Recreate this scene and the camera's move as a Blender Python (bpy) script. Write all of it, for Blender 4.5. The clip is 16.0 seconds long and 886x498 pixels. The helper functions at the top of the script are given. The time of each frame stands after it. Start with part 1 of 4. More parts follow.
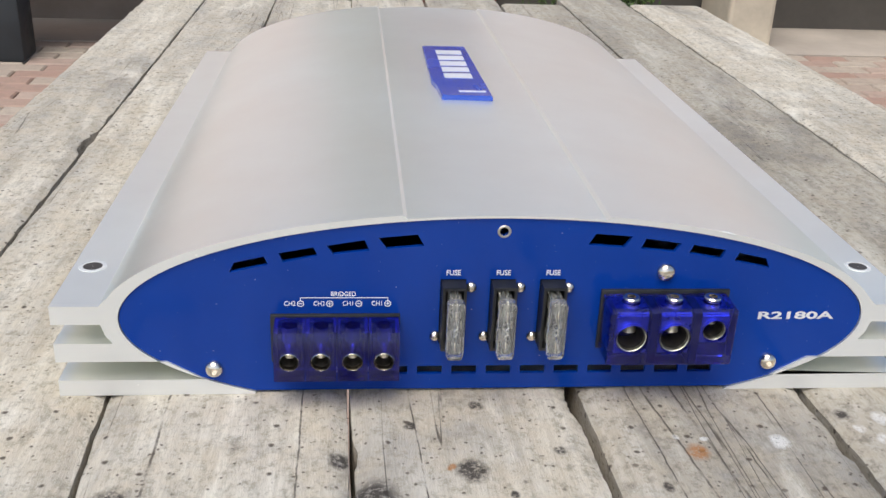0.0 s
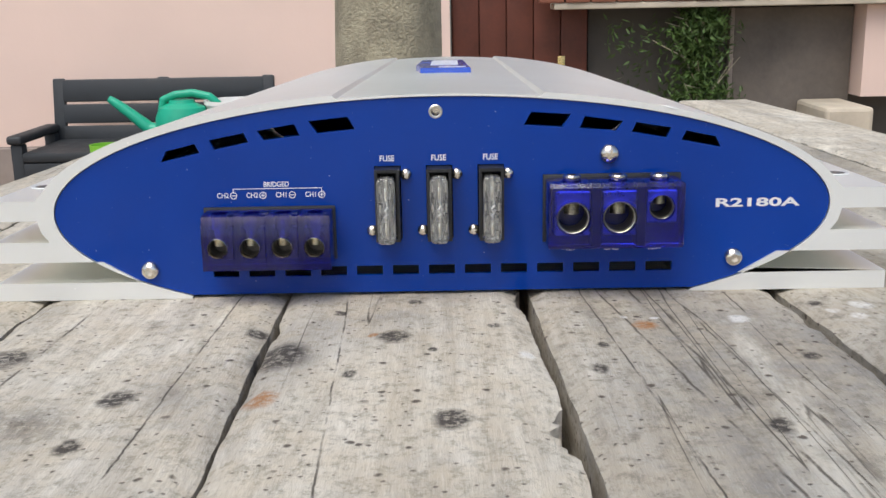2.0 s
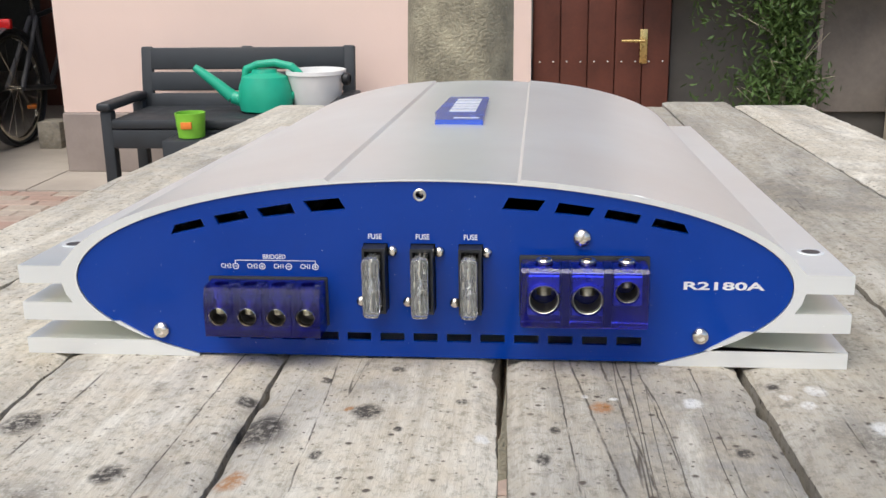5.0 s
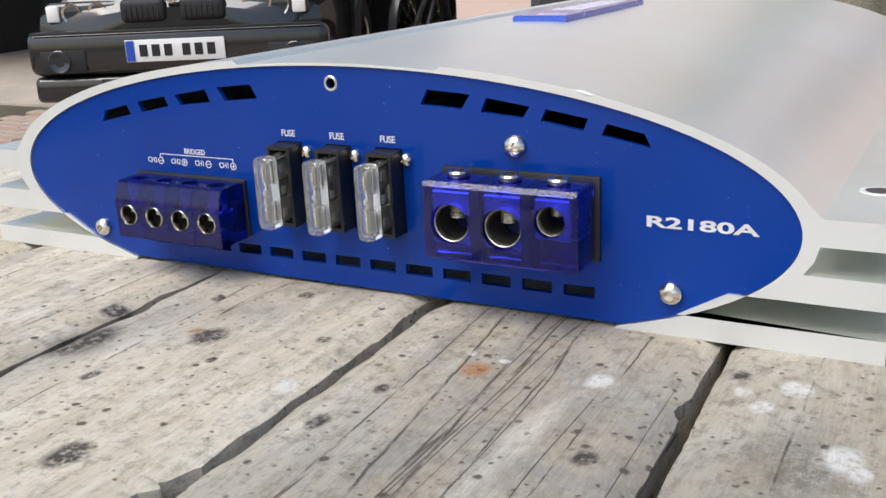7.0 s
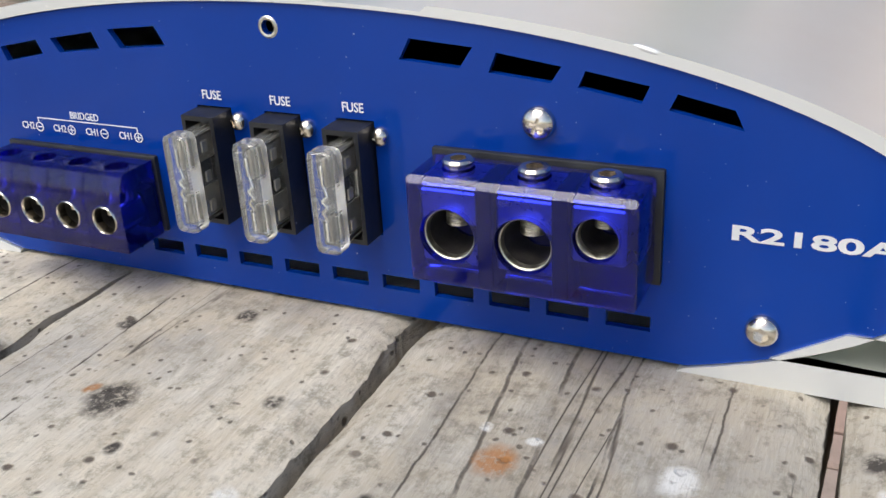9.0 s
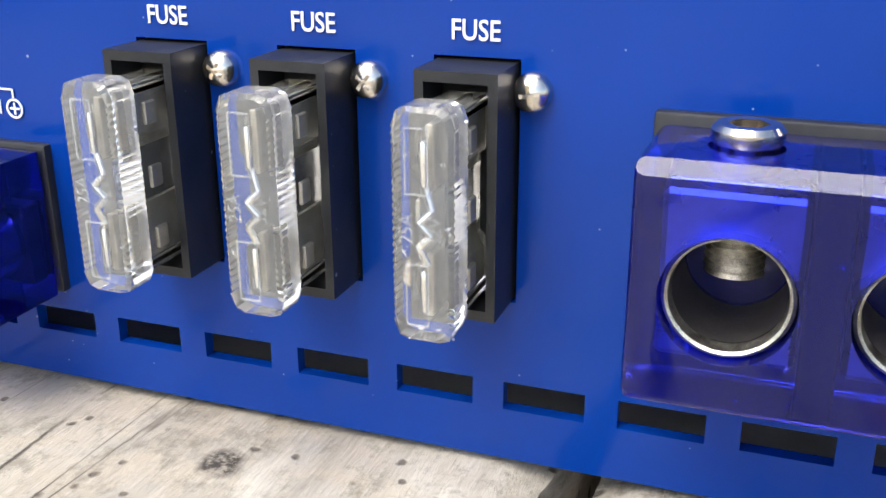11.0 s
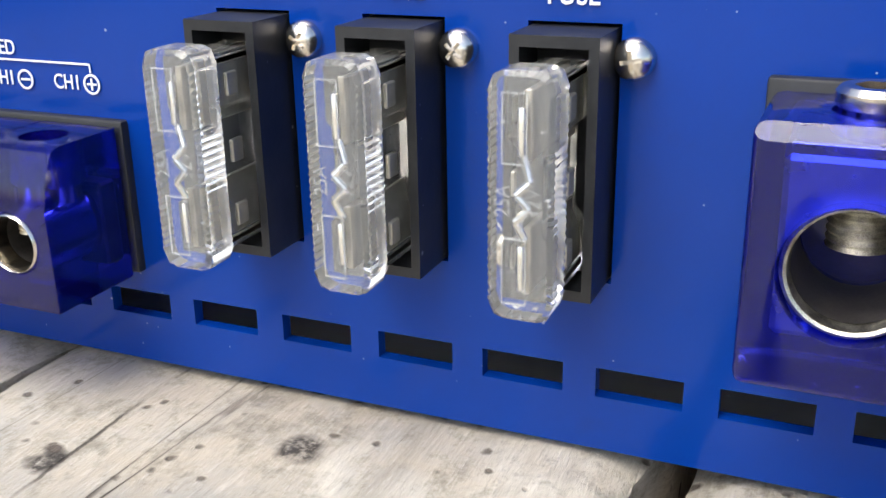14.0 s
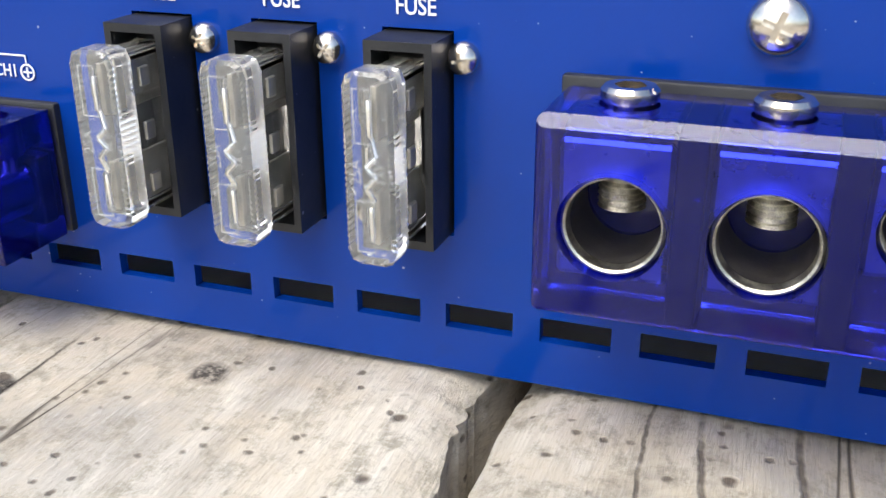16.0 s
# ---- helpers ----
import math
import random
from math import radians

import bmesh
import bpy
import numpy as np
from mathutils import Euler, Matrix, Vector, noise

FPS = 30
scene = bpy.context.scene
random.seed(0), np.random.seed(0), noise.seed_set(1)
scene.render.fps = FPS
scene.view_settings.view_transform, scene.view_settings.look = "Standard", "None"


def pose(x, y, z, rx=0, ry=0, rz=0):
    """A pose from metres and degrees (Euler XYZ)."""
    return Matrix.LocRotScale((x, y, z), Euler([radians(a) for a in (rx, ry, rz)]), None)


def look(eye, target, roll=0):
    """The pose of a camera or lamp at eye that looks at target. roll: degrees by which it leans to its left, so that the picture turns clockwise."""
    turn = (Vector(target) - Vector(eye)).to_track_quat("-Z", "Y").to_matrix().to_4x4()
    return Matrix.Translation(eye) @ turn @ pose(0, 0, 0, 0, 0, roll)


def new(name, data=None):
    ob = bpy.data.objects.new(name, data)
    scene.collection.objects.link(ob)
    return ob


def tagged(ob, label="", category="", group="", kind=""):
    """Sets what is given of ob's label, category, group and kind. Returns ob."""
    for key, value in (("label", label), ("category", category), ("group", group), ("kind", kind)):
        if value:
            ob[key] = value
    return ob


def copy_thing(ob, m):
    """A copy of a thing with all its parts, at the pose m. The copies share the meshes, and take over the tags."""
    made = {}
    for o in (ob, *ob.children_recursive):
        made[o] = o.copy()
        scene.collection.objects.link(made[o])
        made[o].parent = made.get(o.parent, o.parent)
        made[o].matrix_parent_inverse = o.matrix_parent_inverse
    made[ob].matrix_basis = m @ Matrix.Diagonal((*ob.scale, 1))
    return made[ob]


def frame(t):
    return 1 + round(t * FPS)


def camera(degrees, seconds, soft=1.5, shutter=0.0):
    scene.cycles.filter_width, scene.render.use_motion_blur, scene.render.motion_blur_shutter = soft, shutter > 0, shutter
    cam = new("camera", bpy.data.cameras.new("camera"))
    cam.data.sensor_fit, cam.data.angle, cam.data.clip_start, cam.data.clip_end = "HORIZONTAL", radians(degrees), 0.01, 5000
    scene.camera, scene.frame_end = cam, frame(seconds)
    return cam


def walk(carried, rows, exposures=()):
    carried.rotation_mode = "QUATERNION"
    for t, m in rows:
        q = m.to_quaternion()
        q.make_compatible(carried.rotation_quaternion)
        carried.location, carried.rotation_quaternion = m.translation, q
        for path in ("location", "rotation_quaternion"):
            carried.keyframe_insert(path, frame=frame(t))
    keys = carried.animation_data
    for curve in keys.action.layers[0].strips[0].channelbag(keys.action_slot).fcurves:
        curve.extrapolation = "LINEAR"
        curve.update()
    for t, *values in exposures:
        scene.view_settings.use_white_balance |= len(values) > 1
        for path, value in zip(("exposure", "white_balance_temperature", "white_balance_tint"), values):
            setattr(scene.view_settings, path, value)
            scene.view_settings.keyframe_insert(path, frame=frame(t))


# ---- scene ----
cam = camera(47.0, 16.0)
EXPOSURES = [(0.0, 0.22), (0.6, 0.26), (1.5, 0.20), (3.0, 0.20), (5.5, 0.34), (9.0, 0.34), (9.5, 0.75), (10.0, 1.08), (12.5, 1.0), (16.0, 0.95)]
PATH = [
    (0, (-0.0437, -0.2667, 0.1708), (0.0183, 0.3669, -0.1203), 2.44),
    (0.5, (-0.0075, -0.2768, 0.1193), (0.0118, 0.3876, -0.1001), 0.20),
    (1, (0.0023, -0.2858, 0.1006), (0.0087, 0.3893, -0.0844), -1.66),
    (1.5, (0.0035, -0.2859, 0.0932), (0.0013, 0.3910, -0.0850), -1.69),
    (2, (0.0049, -0.2888, 0.0861), (-0.0034, 0.3901, -0.0841), -1.13),
    (2.5, (0.0047, -0.2877, 0.0851), (-0.0049, 0.3931, -0.0774), -0.91),
    (3, (0.0045, -0.2883, 0.0849), (-0.0054, 0.3929, -0.0761), -0.90),
    (5.5, (0.0651, -0.3014, 0.1274), (-0.0496, 0.3595, -0.0726), -0.88),
    (6, (0.1100, -0.2878, 0.1240), (-0.0849, 0.3533, -0.0786), -0.93),
    (6.5, (0.1296, -0.2571, 0.1106), (-0.1268, 0.3602, -0.0971), -1.65),
    (7, (0.1425, -0.2089, 0.0914), (-0.1749, 0.3762, -0.1252), -2.87),
    (7.5, (0.1323, -0.1753, 0.0846), (-0.2010, 0.3893, -0.1608), -3.78),
    (8, (0.1231, -0.1608, 0.0843), (-0.2044, 0.3947, -0.1881), -4.42),
    (8.5, (0.1108, -0.1515, 0.0873), (-0.1984, 0.4075, -0.1990), -4.25),
    (9, (0.1018, -0.1462, 0.0925), (-0.1741, 0.4238, -0.2058), -3.34),
    (9.5, (0.0625, -0.1061, 0.0631), (-0.1594, 0.4935, -0.2219), -0.45),
    (10, (0.0491, -0.0868, 0.0554), (-0.1649, 0.5304, -0.1962), -0.22),
    (12.5, (0.0372, -0.0780, 0.0491), (-0.2186, 0.5272, -0.1924), -0.52),
    (13, (0.0373, -0.0780, 0.0491), (-0.2213, 0.5228, -0.2001), -0.77),
    (13.5, (0.0376, -0.0781, 0.0493), (-0.2245, 0.5208, -0.2008), -0.88),
    (14, (0.0379, -0.0781, 0.0496), (-0.2236, 0.5242, -0.1930), -0.99),
    (14.5, (0.0388, -0.0772, 0.0500), (-0.2097, 0.5226, -0.2116), -1.07),
    (15, (0.0397, -0.0767, 0.0501), (-0.2055, 0.5182, -0.2254), -1.20),
    (15.5, (0.0437, -0.0847, 0.0517), (-0.1846, 0.5248, -0.2058), -0.18),
    (16, (0.0525, -0.0937, 0.0573), (-0.1703, 0.5120, -0.2138), -0.35),
]
walk(cam, [(t, look(eye, target, roll)) for t, eye, target, roll in PATH], EXPOSURES)

# ---- world and light ----
world = bpy.data.worlds.new("sky")
world.use_nodes = True
scene.world = world
_n = world.node_tree.nodes
_sky = _n.new("ShaderNodeTexSky")
_sky.sky_type = 'NISHITA'
_sky.sun_disc = False
_sky.sun_elevation = radians(52)
_sky.sun_rotation = radians(200)
_sky.air_density = 1.0
_sky.dust_density = 2.5
_sky.ozone_density = 1.0
world.node_tree.links.new(_sky.outputs[0], _n["Background"].inputs[0])
_n["Background"].inputs[1].default_value = 0.14

sun_data = bpy.data.lights.new("sun", 'SUN')
sun_data.energy = 2.2
sun_data.angle = radians(45)
sun_data.color = (1.0, 0.985, 0.955)
sun_lamp = new("sun", sun_data)
sun_lamp.matrix_world = look((-0.6, -1.35, 3.0), (0, 0, 0))


# ---- materials ----
def nodes_of(name):
    m = bpy.data.materials.new(name)
    m.use_nodes = True
    nt = m.node_tree
    return m, nt, nt.nodes["Principled BSDF"]


def add(nt, kind, **kw):
    n = nt.nodes.new(kind)
    for k, v in kw.items():
        if k == "op":
            n.operation = v
        elif k == "blend":
            n.blend_type = v
            n.data_type = 'RGBA'
        else:
            n.inputs[k].default_value = v
    return n


def link(nt, a, b):
    nt.links.new(a, b)


def coords(nt, scale=(1, 1, 1), vary=0.0):
    """Object coordinates in metres, stretched, shifted for each piece when vary is set."""
    tc = nt.nodes.new("ShaderNodeTexCoord")
    mp = add(nt, "ShaderNodeMapping", Scale=scale)
    link(nt, tc.outputs["Object"], mp.inputs["Vector"])
    if vary:
        oi = nt.nodes.new("ShaderNodeObjectInfo")
        mul = add(nt, "ShaderNodeMath", op='MULTIPLY')
        mul.inputs[1].default_value = vary
        link(nt, oi.outputs["Random"], mul.inputs[0])
        comb = nt.nodes.new("ShaderNodeCombineXYZ")
        for i in range(3):
            link(nt, mul.outputs[0], comb.inputs[i])
        link(nt, comb.outputs[0], mp.inputs["Location"])
    return mp.outputs[0]


def noise_tex(nt, vec, scale, detail=4.0, rough=0.6, distort=0.0):
    n = add(nt, "ShaderNodeTexNoise", Scale=scale, Detail=detail, Roughness=rough, Distortion=distort)
    link(nt, vec, n.inputs["Vector"])
    return n.outputs["Fac"]


def ramp(nt, fac, stops):
    r = nt.nodes.new("ShaderNodeValToRGB")
    el = r.color_ramp.elements
    while len(el) < len(stops):
        el.new(0.5)
    for e, (p, c) in zip(el, stops):
        e.position = p
        e.color = (*c, 1) if len(c) == 3 else c
    link(nt, fac, r.inputs[0])
    return r.outputs[0]


def mix(nt, fac, a, b, blend='MIX'):
    n = nt.nodes.new("ShaderNodeMix")
    n.data_type = 'RGBA'
    n.blend_type = blend
    for sock, v in ((n.inputs[0], fac), (n.inputs[6], a), (n.inputs[7], b)):
        if isinstance(v, (int, float)):
            sock.default_value = v
        elif isinstance(v, tuple):
            sock.default_value = (*v, 1) if len(v) == 3 else v
        else:
            link(nt, v, sock)
    return n.outputs[2]


def bump(nt, bsdf, height, strength, dist):
    b = add(nt, "ShaderNodeBump", Strength=strength, Distance=dist)
    link(nt, height, b.inputs["Height"])
    link(nt, b.outputs[0], bsdf.inputs["Normal"])


def simple(name, base, rough=0.5, metal=0.0, vary=0.25, scale=40.0, bumpd=0.0, coat=0.0, trans=0.0, ior=1.45):
    """A surface with colour and gloss that vary at two scales."""
    m, nt, p = nodes_of(name)
    v = coords(nt)
    big = noise_tex(nt, v, scale, 3)
    fine = noise_tex(nt, v, scale * 12, 3)
    lo = tuple(c * (1 - vary) for c in base)
    hi = tuple(min(1, c * (1 + vary * 0.7)) for c in base)
    c1 = ramp(nt, big, [(0.3, lo), (0.7, hi)])
    c2 = mix(nt, 0.25 * vary * 2, c1, ramp(nt, fine, [(0.35, lo), (0.65, hi)]))
    link(nt, c2, p.inputs["Base Color"])
    rr = ramp(nt, big, [(0.3, (max(0.02, rough * 0.8),) * 3), (0.7, (min(1, rough * 1.2),) * 3)])
    link(nt, rr, p.inputs["Roughness"])
    p.inputs["Metallic"].default_value = metal
    p.inputs["Coat Weight"].default_value = coat
    p.inputs["Coat Roughness"].default_value = 0.05
    p.inputs["Transmission Weight"].default_value = trans
    p.inputs["IOR"].default_value = ior
    if bumpd:
        bump(nt, p, fine, 0.5, bumpd)
    return m


# dark knots and stains of the table top: x, y, radius
KNOTS = [(-0.011, -0.042, 0.0042), (-0.0068, -0.0088, 0.0021), (0.004, -0.098, 0.004), (0.038, -0.069, 0.0022), (-0.027, -0.019, 0.0014),
         (-0.047, -0.036, 0.003), (0.105, -0.016, 0.002), (0.123, -0.052, 0.011), (-0.083, -0.098, 0.011), (-0.105, -0.055, 0.006),
         (-0.0384, -0.0552, 0.0075), (-0.0686, -0.084, 0.004), (-0.070, -0.1096, 0.003), (0.041, -0.051, 0.0016), (0.015, -0.033, 0.0014), (-0.001, -0.053, 0.0014), (0.068, -0.104, 0.003), (0.137, -0.078, 0.013), (0.146, -0.030, 0.007), (-0.020, -0.070, 0.0018), (0.088, -0.062, 0.0022)]

RUST = [(0.0540, -0.0345, 0.0032), (-0.0375, -0.0848, 0.0038), (-0.0165, -0.0405, 0.0014)]
PAINT = [(0.1165, -0.019, 0.0030), (0.112, -0.030, 0.0022), (0.128, -0.045, 0.0035), (0.107, -0.024, 0.0018), (0.0215, -0.057, 0.0022), (0.080, -0.030, 0.003), (0.0497, -0.027, 0.0010), (0.0583, -0.028, 0.0010), (0.131, -0.049, 0.0022)]


# long splits in the boards: x beside the amplifier, drift along the board, width
SPLITS = [(0.0414, -0.06, 0.7), (0.0466, -0.12, 1.1), (0.0561, -0.10, 1.2), (0.067, -0.06, 0.7), (-0.0585, 0.0, 0.8), (-0.0265, -0.05, 0.7), (0.119, 0.0, 0.8), (-0.098, 0.0, 1.2), (0.083, -0.02, 0.6)]


def weathered_wood(name, tone=1.0, spots=True):
    m, nt, p = nodes_of(name)
    tc = nt.nodes.new("ShaderNodeTexCoord")
    grain = coords(nt, (1, 0.07, 1), 7.0)
    mid = coords(nt, (1, 0.25, 1), 3.0)
    plain = coords(nt, (1, 1, 1), 5.0)
    g1 = noise_tex(nt, grain, 130, 8, 0.7, 0.6)
    g2 = noise_tex(nt, grain, 760, 8, 0.8)
    g3 = noise_tex(nt, coords(nt, (1, 0.12, 1), 9.0), 1700, 4, 0.7)
    blot = noise_tex(nt, mid, 16, 5, 0.6, 0.8)
    dirt = noise_tex(nt, plain, 45, 7, 0.75, 0.4)
    bend = add(nt, "ShaderNodeTexNoise", Scale=500.0, Detail=2.0)
    link(nt, plain, bend.inputs["Vector"])
    bent = add(nt, "ShaderNodeVectorMath", op='MULTIPLY_ADD')
    bent.inputs[1].default_value = (0.0012, 0.0012, 0.0)
    link(nt, bend.outputs["Color"], bent.inputs[0])
    link(nt, plain, bent.inputs[2])
    cells = add(nt, "ShaderNodeTexVoronoi", Scale=170.0)
    link(nt, bent.outputs[0], cells.inputs["Vector"])
    base = ramp(nt, g1, [(0.25, (0.30 * tone, 0.26 * tone, 0.20 * tone)), (0.38, (0.46 * tone, 0.415 * tone, 0.335 * tone)), (0.52, (0.58 * tone, 0.535 * tone, 0.445 * tone)), (0.72, (0.70 * tone, 0.655 * tone, 0.565 * tone))])
    col = mix(nt, ramp(nt, blot, [(0.46, (0, 0, 0)), (0.68, (0.85, 0.85, 0.85))]), base, (0.28 * tone, 0.262 * tone, 0.235 * tone))
    wide = noise_tex(nt, coords(nt, (1, 0.45, 1), 8.0), 11, 4, 0.6, 0.6)
    col = mix(nt, ramp(nt, wide, [(0.52, (0, 0, 0)), (0.66, (0.6, 0.6, 0.6))]), col, (0.20 * tone, 0.185 * tone, 0.165 * tone))
    tan = noise_tex(nt, plain, 60, 6, 0.75, 0.3)
    col = mix(nt, ramp(nt, tan, [(0.42, (0, 0, 0)), (0.62, (0.55, 0.55, 0.55))]), col, (0.52 * tone, 0.44 * tone, 0.32 * tone))
    mott = noise_tex(nt, coords(nt, (1, 0.8, 1), 4.0), 300, 6, 0.8)
    col = mix(nt, ramp(nt, mott, [(0.49, (0, 0, 0)), (0.64, (0.75, 0.75, 0.75))]), col, (0.24 * tone, 0.215 * tone, 0.16 * tone))
    pale = noise_tex(nt, mid, 30, 6, 0.7, 0.5)
    col = mix(nt, ramp(nt, pale, [(0.55, (0, 0, 0)), (0.70, (0.6, 0.6, 0.6))]), col, (0.82 * tone, 0.78 * tone, 0.67 * tone))
    col = mix(nt, ramp(nt, g2, [(0.30, (0.26, 0.26, 0.26)), (0.44, (0, 0, 0))]), col, (0.20 * tone, 0.165 * tone, 0.13 * tone))
    col = mix(nt, ramp(nt, dirt, [(0.56, (0, 0, 0)), (0.78, (0.65, 0.65, 0.65))]), col, (0.12 * tone, 0.105 * tone, 0.09 * tone))
    col = mix(nt, ramp(nt, g3, [(0.32, (0.22, 0.22, 0.22)), (0.45, (0, 0, 0))]), col, (0.16 * tone, 0.135 * tone, 0.11 * tone))
    col = mix(nt, ramp(nt, g3, [(0.56, (0, 0, 0)), (0.72, (0.25, 0.25, 0.25))]), col, (0.82 * tone, 0.77 * tone, 0.67 * tone))
    # long drying cracks along the grain
    cr = noise_tex(nt, coords(nt, (1, 0.006, 1), 11.0), 85, 3, 0.55, 0.04)
    ridge = add(nt, "ShaderNodeMath", op='SUBTRACT')
    ridge.inputs[1].default_value = 0.5
    link(nt, cr, ridge.inputs[0])
    ab = add(nt, "ShaderNodeMath", op='ABSOLUTE')
    link(nt, ridge.outputs[0], ab.inputs[0])
    crack = ramp(nt, ab.outputs[0], [(0.0015, (1, 1, 1)), (0.006, (0, 0, 0))])
    gate = ramp(nt, blot, [(0.55, (0, 0, 0)), (0.62, (0.75, 0.75, 0.75))])
    crack = mix(nt, 1.0, crack, gate, 'MULTIPLY')
    col = mix(nt, crack, col, (0.055, 0.042, 0.03))
    # a few long splits that run the length of a board
    sep = nt.nodes.new("ShaderNodeSeparateXYZ")
    link(nt, tc.outputs["Object"], sep.inputs[0])
    wave = noise_tex(nt, coords(nt, (0.02, 1, 0)), 42, 6, 0.7)
    off = add(nt, "ShaderNodeMath", op='MULTIPLY_ADD')
    off.inputs[1].default_value = 0.0022
    link(nt, wave, off.inputs[0])
    link(nt, sep.outputs["X"], off.inputs[2])
    fade = ramp(nt, noise_tex(nt, plain, 75, 4, 0.7), [(0.40, (0.0, 0.0, 0.0)), (0.56, (0.9, 0.9, 0.9))])
    for sx, drift, broad in (SPLITS if spots else ()):
        along = add(nt, "ShaderNodeMath", op='MULTIPLY_ADD')
        along.inputs[1].default_value = -drift
        link(nt, sep.outputs["Y"], along.inputs[0])
        link(nt, off.outputs[0], along.inputs[2])
        ds = add(nt, "ShaderNodeMath", op='SUBTRACT')
        ds.inputs[1].default_value = sx + 0.0011
        link(nt, along.outputs[0], ds.inputs[0])
        da = add(nt, "ShaderNodeMath", op='ABSOLUTE')
        link(nt, ds.outputs[0], da.inputs[0])
        dm = add(nt, "ShaderNodeMath", op='MULTIPLY')
        dm.inputs[1].default_value = 1000.0 / broad
        link(nt, da.outputs[0], dm.inputs[0])
        line = mix(nt, 1.0, ramp(nt, dm.outputs[0], [(0.14, (1, 1, 1)), (0.42, (0, 0, 0))]), fade, 'MULTIPLY')
        crack = mix(nt, 1.0, crack, line, 'LIGHTEN')
    col = mix(nt, crack, col, (0.085, 0.070, 0.055))
    # small dark pits
    few = ramp(nt, cells.outputs["Color"], [(0.54, (0, 0, 0)), (0.58, (1, 1, 1))])
    tiny = add(nt, "ShaderNodeTexVoronoi", Scale=430.0)
    link(nt, bent.outputs[0], tiny.inputs["Vector"])
    some = ramp(nt, tiny.outputs["Color"], [(0.60, (0, 0, 0)), (0.64, (0.8, 0.8, 0.8))])
    tiny_pit = mix(nt, 1.0, ramp(nt, tiny.outputs["Distance"], [(0.12, (1, 1, 1)), (0.26, (0, 0, 0))]), some, 'MULTIPLY')
    pit = mix(nt, 1.0, ramp(nt, cells.outputs["Distance"], [(0.10, (0.92, 0.92, 0.92)), (0.19, (0, 0, 0))]), few, 'MULTIPLY')
    pit = mix(nt, 1.0, pit, tiny_pit, 'LIGHTEN')
    col = mix(nt, pit, col, (0.085, 0.065, 0.05))
    hgt = mix(nt, 0.5, g1, g2)
    hgt = mix(nt, crack, hgt, (0, 0, 0))
    hgt = mix(nt, pit, hgt, (0.1, 0.1, 0.1))
    if spots:
        warp = add(nt, "ShaderNodeTexNoise", Scale=170.0, Detail=5.0)
        link(nt, tc.outputs["Object"], warp.inputs["Vector"])
        wv = add(nt, "ShaderNodeVectorMath", op='MULTIPLY_ADD')
        wv.inputs[1].default_value = (0.004, 0.004, 0)
        link(nt, warp.outputs["Color"], wv.inputs[0])
        link(nt, tc.outputs["Object"], wv.inputs[2])
        grit = noise_tex(nt, plain, 520, 5, 0.75)
        for group, tint, most in ((KNOTS, (0.045, 0.038, 0.032), 0.95), (RUST, (0.36, 0.15, 0.04), 0.8), (PAINT, (0.78, 0.78, 0.75), 0.65)):
            total = None
            for kx, ky, kr in group:
                d = add(nt, "ShaderNodeVectorMath", op='SUBTRACT')
                d.inputs[1].default_value = (kx + 0.002, ky + 0.002, 0)
                link(nt, wv.outputs[0], d.inputs[0])
                s = add(nt, "ShaderNodeVectorMath", op='MULTIPLY')
                s.inputs[1].default_value = (1 / kr, 0.75 / kr, 0)
                link(nt, d.outputs[0], s.inputs[0])
                ln = add(nt, "ShaderNodeVectorMath", op='LENGTH')
                link(nt, s.outputs[0], ln.inputs[0])
                mr = add(nt, "ShaderNodeMapRange")
                mr.inputs["From Min"].default_value = 0.1 if kr > 0.008 else 0.65
                mr.inputs["From Max"].default_value = 1.2
                mr.inputs["To Min"].default_value = most * (0.6 if kr > 0.008 else 1.0)
                mr.inputs["To Max"].default_value = 0.0
                link(nt, ln.outputs["Value"], mr.inputs["Value"])
                if total is None:
                    total = mr.outputs[0]
                else:
                    mx = add(nt, "ShaderNodeMath", op='MAXIMUM')
                    link(nt, total, mx.inputs[0])
                    link(nt, mr.outputs[0], mx.inputs[1])
                    total = mx.outputs[0]
            speck = add(nt, "ShaderNodeMath", op='MULTIPLY')
            link(nt, total, speck.inputs[0])
            link(nt, ramp(nt, grit, [(0.40, (0.3, 0.3, 0.3)), (0.52, (1, 1, 1))]), speck.inputs[1])
            col = mix(nt, speck.outputs[0], col, tint)
    link(nt, col, p.inputs["Base Color"])
    p.inputs["Roughness"].default_value = 0.82
    p.inputs["Specular IOR Level"].default_value = 0.3
    bump(nt, p, mix(nt, 0.35, hgt, g3), 0.9, 0.0013)
    return m


